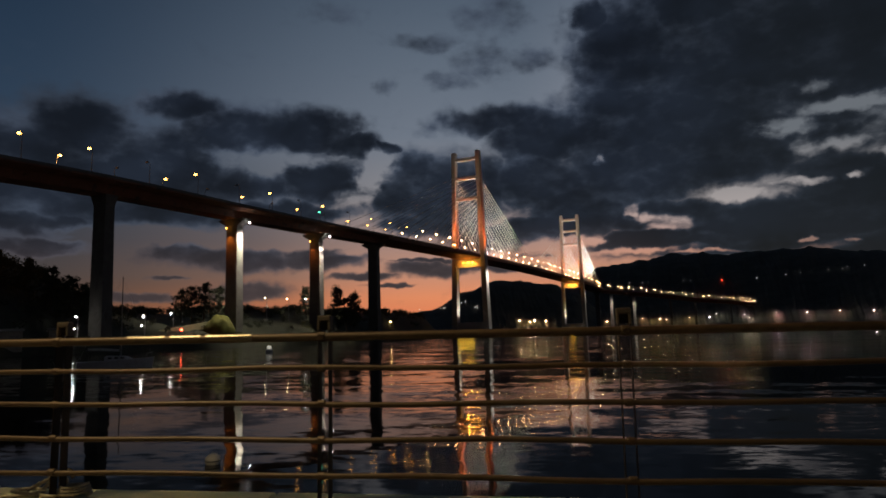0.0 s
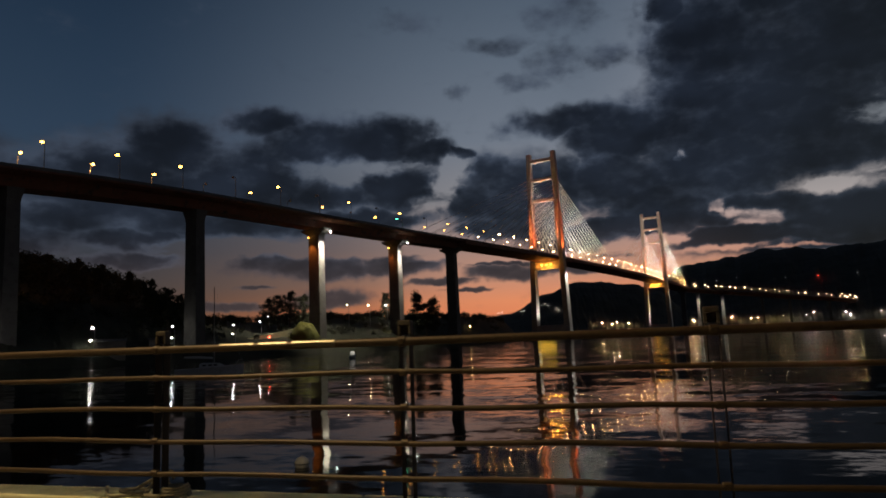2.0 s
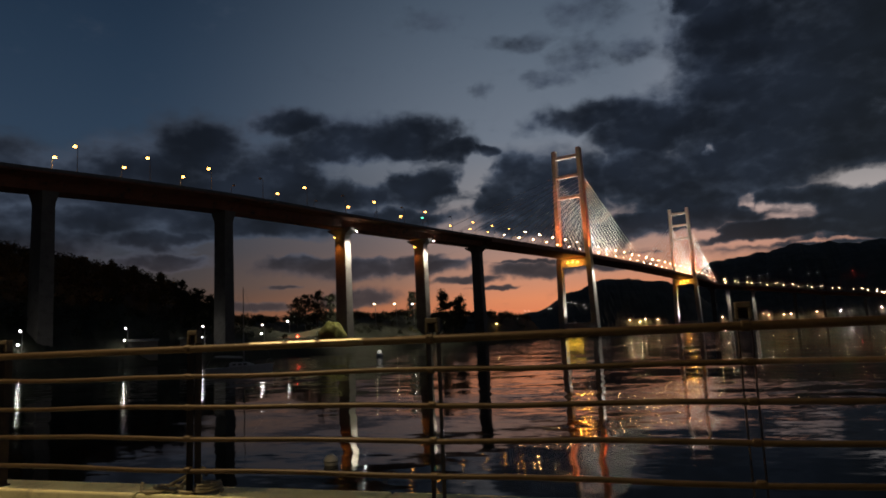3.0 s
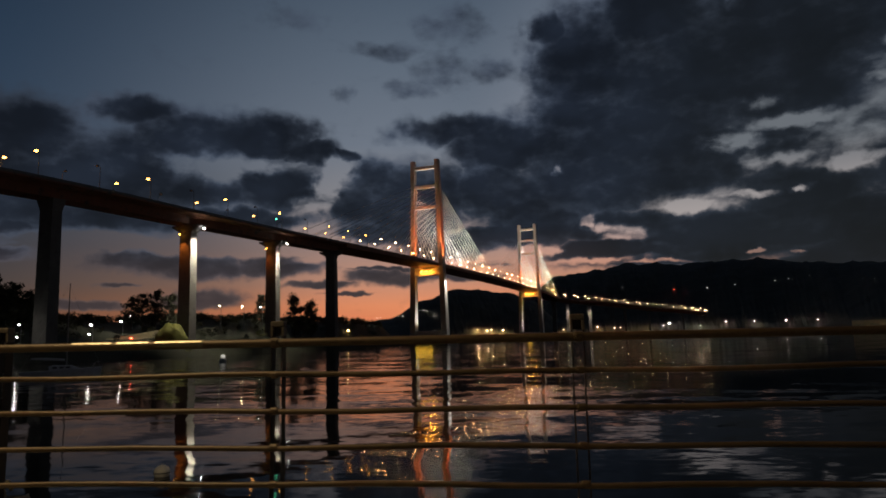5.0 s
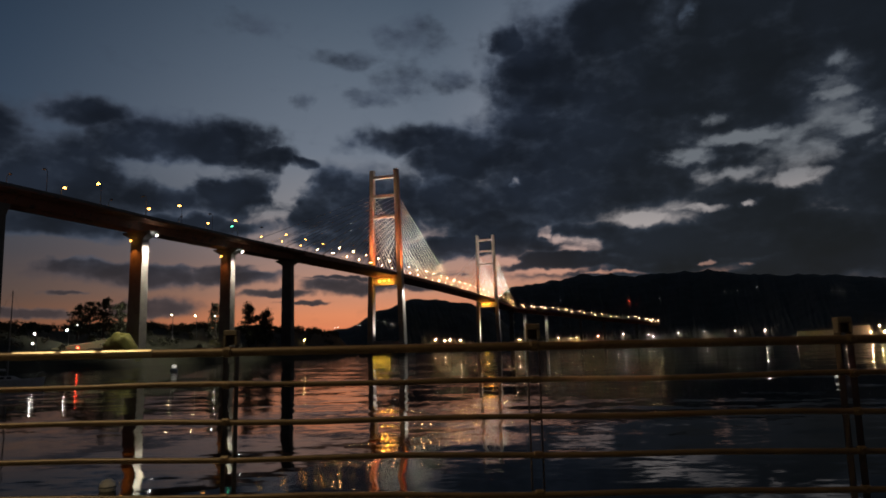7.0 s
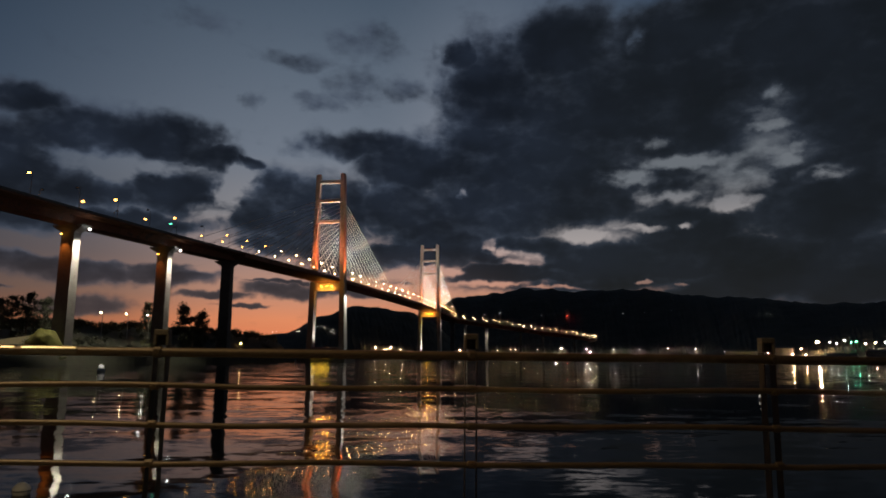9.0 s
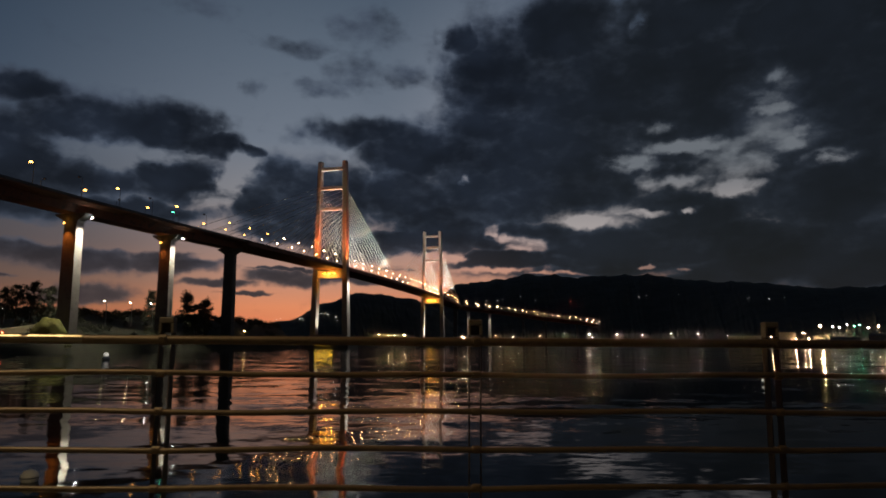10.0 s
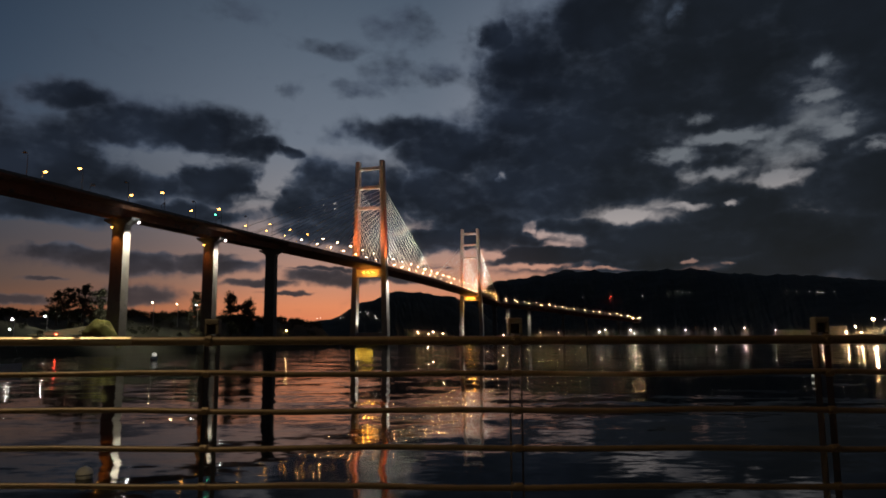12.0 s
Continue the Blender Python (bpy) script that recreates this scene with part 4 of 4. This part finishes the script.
for a, r, top_e, spread in ((18.15, 425, 4.1, 0.24), (16.85, 440, 3.6, 0.34), (20.75, 412, 4.12, 0.28), (28.9, 358, 4.6, 0.40), (30.6, 350, 4.1, 0.40), (27.9, 362, 4.3, 0.38), (29.8, 354, 4.3, 0.36),
                            (17.5, 420, 3.2, 0.40), (37.2, 300, 4.4, 0.34), (38.3, 296, 5.0, 0.36), (39.6, 300, 5.6, 0.34), (41.2, 305, 6.3, 0.36), (43.0, 300, 6.9, 0.34), (44.6, 300, 7.3, 0.36), (46.5, 296, 7.6, 0.34)):
    p = bearing(a, r)
    z = ground(p.x, p.y, [headland_bvh])
    h = max(6.0, EYE + r * math.tan(radians(top_e)) - z)
    pine((p.x, p.y, z), h, rng, "dark pine silhouetted on the headland", spread, 7, 0.22)

# woods over the headland and its low tree belt
clumps = []
for _ in range(1500):
    a = rng.uniform(11.0, 58.0)
    f = rng.random() ** 0.7
    r = profile([(9.5, 520), (12, 480), (16, 410), (22, 340), (30, 292), (36, 268), (45, 235), (60, 200)], a) + 22 + 118 * f
    if a < 36.5 and f < 0.5 and rng.random() < 0.8:
        continue
    p = bearing(a, r)
    z = ground(p.x, p.y, [headland_bvh])
    rad = rng.uniform(1.3, 2.6) * (1.35 if a > 37 else 1.0)
    clumps.append((Vector((p.x, p.y, z + rad * rng.uniform(0.4, 1.1))), rad, 0.85))
woods = new("headland_woods", leaf_mesh("headland_woods", clumps, LEAF, rng, 46, 0.62))
tagged(woods, "dense dark woodland covering the headland", "woodland", kind="stuff")

# shrubs round the lit piers
for k in range(16):
    base_s = -303.3 if k < 11 else -235.3
    c = road(base_s) + CROSS * rng.uniform(-7, 13) - U * rng.uniform(2, 13)
    z = ground(c.x, c.y, [headland_bvh])
    size = rng.uniform(1.6, 3.4)
    base = tagged(empty("shrub", (c.x, c.y, z)), "yellow-green shrub at the foot of a lit pier", "shrub", "shrubs at the pier")
    part("stem", tube(bmesh.new(), [(0, 0, -0.4), (0.1, 0, size * 0.5)], [0.1, 0.04], 5), BARK, base)
    cl = [(Vector((rng.uniform(-1, 1) * size * 0.5, rng.uniform(-1, 1) * size * 0.5, size * rng.uniform(0.25, 0.7))), size * 0.42, 0.8) for _ in range(7)]
    o = new("crown", leaf_mesh("crown", cl, BUSH, rng, 60, 0.22))
    o.parent = base


# grassy heap at the lit pier's foot
p = bearing(27.75, 326)
z = ground(p.x, p.y, [headland_bvh])
top = EYE + 326 * math.tan(radians(2.15)) - z
bm = bmesh.new()
g = bmesh.ops.create_uvsphere(bm, u_segments=40, v_segments=20, radius=1.0)["verts"]
for v in g:
    n = noise.fractal(v.co * 2.2, 1.0, 2.0, 4)
    v.co = Vector((v.co.x * 7.5 * (1 + 0.10 * n), v.co.y * 5.5 * (1 + 0.10 * n), max(-1.5, v.co.z * top * (1 + 0.18 * n) - 0.6)))
for f in bm.faces:
    f.smooth = True
o = part("grass_mound", bm, MOUND)
o.location = (p.x, p.y, z)
tagged(o, "grassy mound lit yellow at the pier foot", "mound")

# pale retaining wall that climbs from the shore road to the pier
wall = tagged(empty("retaining_wall"), "pale lamp-lit concrete wall climbing from the shore road", "wall")
line = []
for k in range(9):
    a = 32.4 - 0.5 * k
    q = bearing(a, 322 + 1.0 * k)
    line.append(Vector((q.x, q.y, EYE + q.length * math.tan(radians(0.95 + 0.085 * k)))))
for q0, q1 in zip(line, line[1:]):
    bm = bmesh.new()
    side = Vector((-(q1 - q0).y, (q1 - q0).x, 0)).normalized() * 0.5
    loft(bm, [[q - side - Vector((0, 0, 9)), q + side - Vector((0, 0, 9)), q + side, q - side] for q in (q0, q0 + (q1 - q0) * 0.985)])
    part("wall_panel", bm, KERB, wall)

# ---------------------------------------------------------------- boat and buoys
def sailboat(where, turn, length=8.2):
    base = tagged(empty("sailboat", where, turn), "small moored sailing boat with bare mast and boom", "boat")
    bm = bmesh.new()
    rings = []
    for k in range(11):
        f = k / 10
        beam = 1.25 * (math.sin(math.pi * min(1, 0.22 + f * 0.80)) ** 0.75) if k < 10 else 0.06
        sheer = 0.85 + 0.35 * f * f
        x = -length / 2 + length * f
        rings.append([Vector((x + (0.25 * f if z > 0.4 else 0), y * beam, z)) for y, z in ((-0.15, -0.35), (-0.8, 0.0), (-1.0, sheer), (1.0, sheer), (0.8, 0.0), (0.15, -0.35))])
    loft(bm, rings)
    hull = part("hull", bm, HULL, base, "pale grey hull")
    bm = bmesh.new()
    loft(bm, [[Vector((x, s * w, z)) for s, z in ((-1, 0.9), (-0.85, 0.9 + h), (0.85, 0.9 + h), (1, 0.9))] for x, w, h in ((-1.2, 0.8, 0.5), (-0.9, 0.82, 0.62), (1.2, 0.7, 0.52), (1.9, 0.5, 0.22))])
    cabin = part("cabin", bm, HULL, base)
    for s in (-1, 1):
        for x in (-0.6, 0.1, 0.75):
            bm = bmesh.new()
            box(bm, (x - 0.22, s * 0.765 - 0.06, 1.14), (x + 0.22, s * 0.765 + 0.06, 1.34), 0.02)
            part("window", bm, GLASS, cabin, "dark cabin window")
    part("mast", tube(bmesh.new(), [(0.6, 0, 0.9), (0.6, 0, 11.2)], [0.075, 0.045], 8), GALV, base, "bare aluminium mast")
    part("boom", tube(bmesh.new(), [(0.55, 0, 2.0), (-3.2, 0, 2.25)], 0.05, 6), GALV, base)
    part("furled_sail", tube(bmesh.new(), [(0.4, 0, 2.12), (-1.4, 0, 2.28), (-3.0, 0, 2.36)], [0.12, 0.14, 0.07], 8), FLOAT, base, "furled sail on the boom")
    for a, b in (((0.6, 0, 11.1), (4.15, 0, 1.2)), ((0.6, 0, 11.1), (-4.05, 0, 0.9)), ((0.6, 0, 11.1), (0.4, 1.1, 0.95)), ((0.6, 0, 11.1), (0.4, -1.1, 0.95))):
        part("stay_wire", tube(bmesh.new(), [a, b], 0.007, 4), GALV, base)
    part("pulpit", tube(bmesh.new(), [(3.3, -0.6, 1.1), (3.6, -0.5, 1.7), (4.2, 0, 1.8), (3.6, 0.5, 1.7), (3.3, 0.6, 1.1)], 0.02, 6), GALV, base)
    return base


p = bearing(35.2, 92)
sailboat((p.x, p.y, 0.0), 34, 8.2)


def buoy(where, r, label):
    base = tagged(empty("mooring_buoy", where), label, "buoy")
    part("float", ball(bmesh.new(), (0, 0, r * 0.45), r, 0.95, 18), FLOAT, base)
    part("band", tube(bmesh.new(), [(0, 0, r * 0.38), (0, 0, r * 0.52)], r * 1.012, 18), TRIM, base, "dark band")
    bm = bmesh.new()
    tube(bm, [(r * 0.12 * math.cos(t), 0, r * 1.42 + r * 0.12 * math.sin(t)) for t in [k * math.pi / 6 for k in range(13)]], r * 0.03, 6)
    part("ring", bm, GALV, base)
    return base


p = bearing(28.1, 17.2)
buoy((p.x, p.y, 0.0), 0.18, "round white mooring buoy floating close to the quay")
p = bearing(23.8, 150)
far_buoy = buoy((p.x, p.y, 0.0), 0.75, "large white mooring buoy, brightened by an added glow, out in the bay")
# glowing ball added on top so the float reads pale
part("glow_ball", ball(bmesh.new(), (0, 0, 1.25), 0.5, 0.9, 12), BUOY_GLOW, far_buoy, "added faintly glowing ball that brightens the buoy")
p = bearing(-27.8, 54)
buoy_east = buoy((p.x, p.y, 0.0), 0.16, "small pale buoy, brightened by an added glow, on the dark water")
# same added glow, sized for the small buoy
part("glow_ball", ball(bmesh.new(), (0, 0, 0.27), 0.11, 0.9, 12), BUOY_GLOW, buoy_east, "added faintly glowing ball that brightens the buoy")

# ---------------------------------------------------------------- rope and coil on the kerb
TOPZ = 1.785


def kerb_z(x):
    return TOPZ + TILT * x


def rope_thing(name, paths, radius, label):
    base = tagged(empty(name), label, "rope")
    for pts in paths:
        bm = bmesh.new()
        tube(bm, smooth_curve(pts, 5), radius, 7)
        for f in bm.faces:
            f.smooth = True
        part("strand", bm, ROPE, base)
    base.location.y = 0.13
    return base


x0 = -3.82
z0 = kerb_z(x0) + 0.014
rope_thing("mooring_rope", [
    [(x0 - 0.20, 4.28, z0 + 0.04), (x0 - 0.17, 4.24, z0), (x0 - 0.05, 4.16, z0), (x0 + 0.10, 4.22, z0), (x0 + 0.16, 4.30, z0 + 0.01), (x0 + 0.05, 4.36, z0 + 0.01), (x0 - 0.08, 4.32, z0 + 0.01), (x0 - 0.02, 4.22, z0 + 0.02), (x0 + 0.2, 4.2, z0)],
    [(x0 + 0.12, 4.30, z0), (x0 + 0.17, 4.32, z0 + 0.05), (x0 + 0.22, 4.33, z0 + 0.11), (x0 + 0.30, 4.33, z0 + 0.09), (x0 + 0.33, 4.32, z0 + 0.02), (x0 + 0.40, 4.26, z0), (x0 + 0.30, 4.18, z0), (x0 + 0.2, 4.2, z0 + 0.01)],
    [(x0 + 0.05, 4.26, z0 + 0.02), (x0 + 0.13, 4.34, z0 + 0.07), (x0 + 0.20, 4.35, z0 + 0.10), (x0 + 0.33, 4.33, z0 + 0.15), (x0 + 0.36, 4.33, z0 + 0.09)]],
    0.013, "pale frayed mooring rope lying on the kerb")
xc = -3.40
zc = kerb_z(xc) + 0.012
coil_path = [(xc + (0.105 - 0.004 * k / 8) * math.cos(k * math.pi / 6) * (1 + 0.08 * math.sin(k)), 4.27 + 0.09 * math.sin(k * math.pi / 6), zc + 0.022 * (k / 12)) for k in range(38)]
rope_thing("rope_coil", [coil_path], 0.012, "small coil of old rope round a post foot")

# sign lamp over the approach
c = road(-246) + CROSS * 9.6
base = tagged(empty("road_signal", (c.x, c.y, c.z + 1.1), AXIS), "small green signal lamp on the bridge parapet", "signal")
part("pole", tube(bmesh.new(), [(0, 0, 0), (0, 0, 4.6)], 0.1, 6), POSTMAT, base)
part("signal_head", box(bmesh.new(), (-0.55, -0.2, 4.6), (0.55, 0.2, 5.1), 0.05), LAMP_SIGNAL, base, "glowing green signal face")
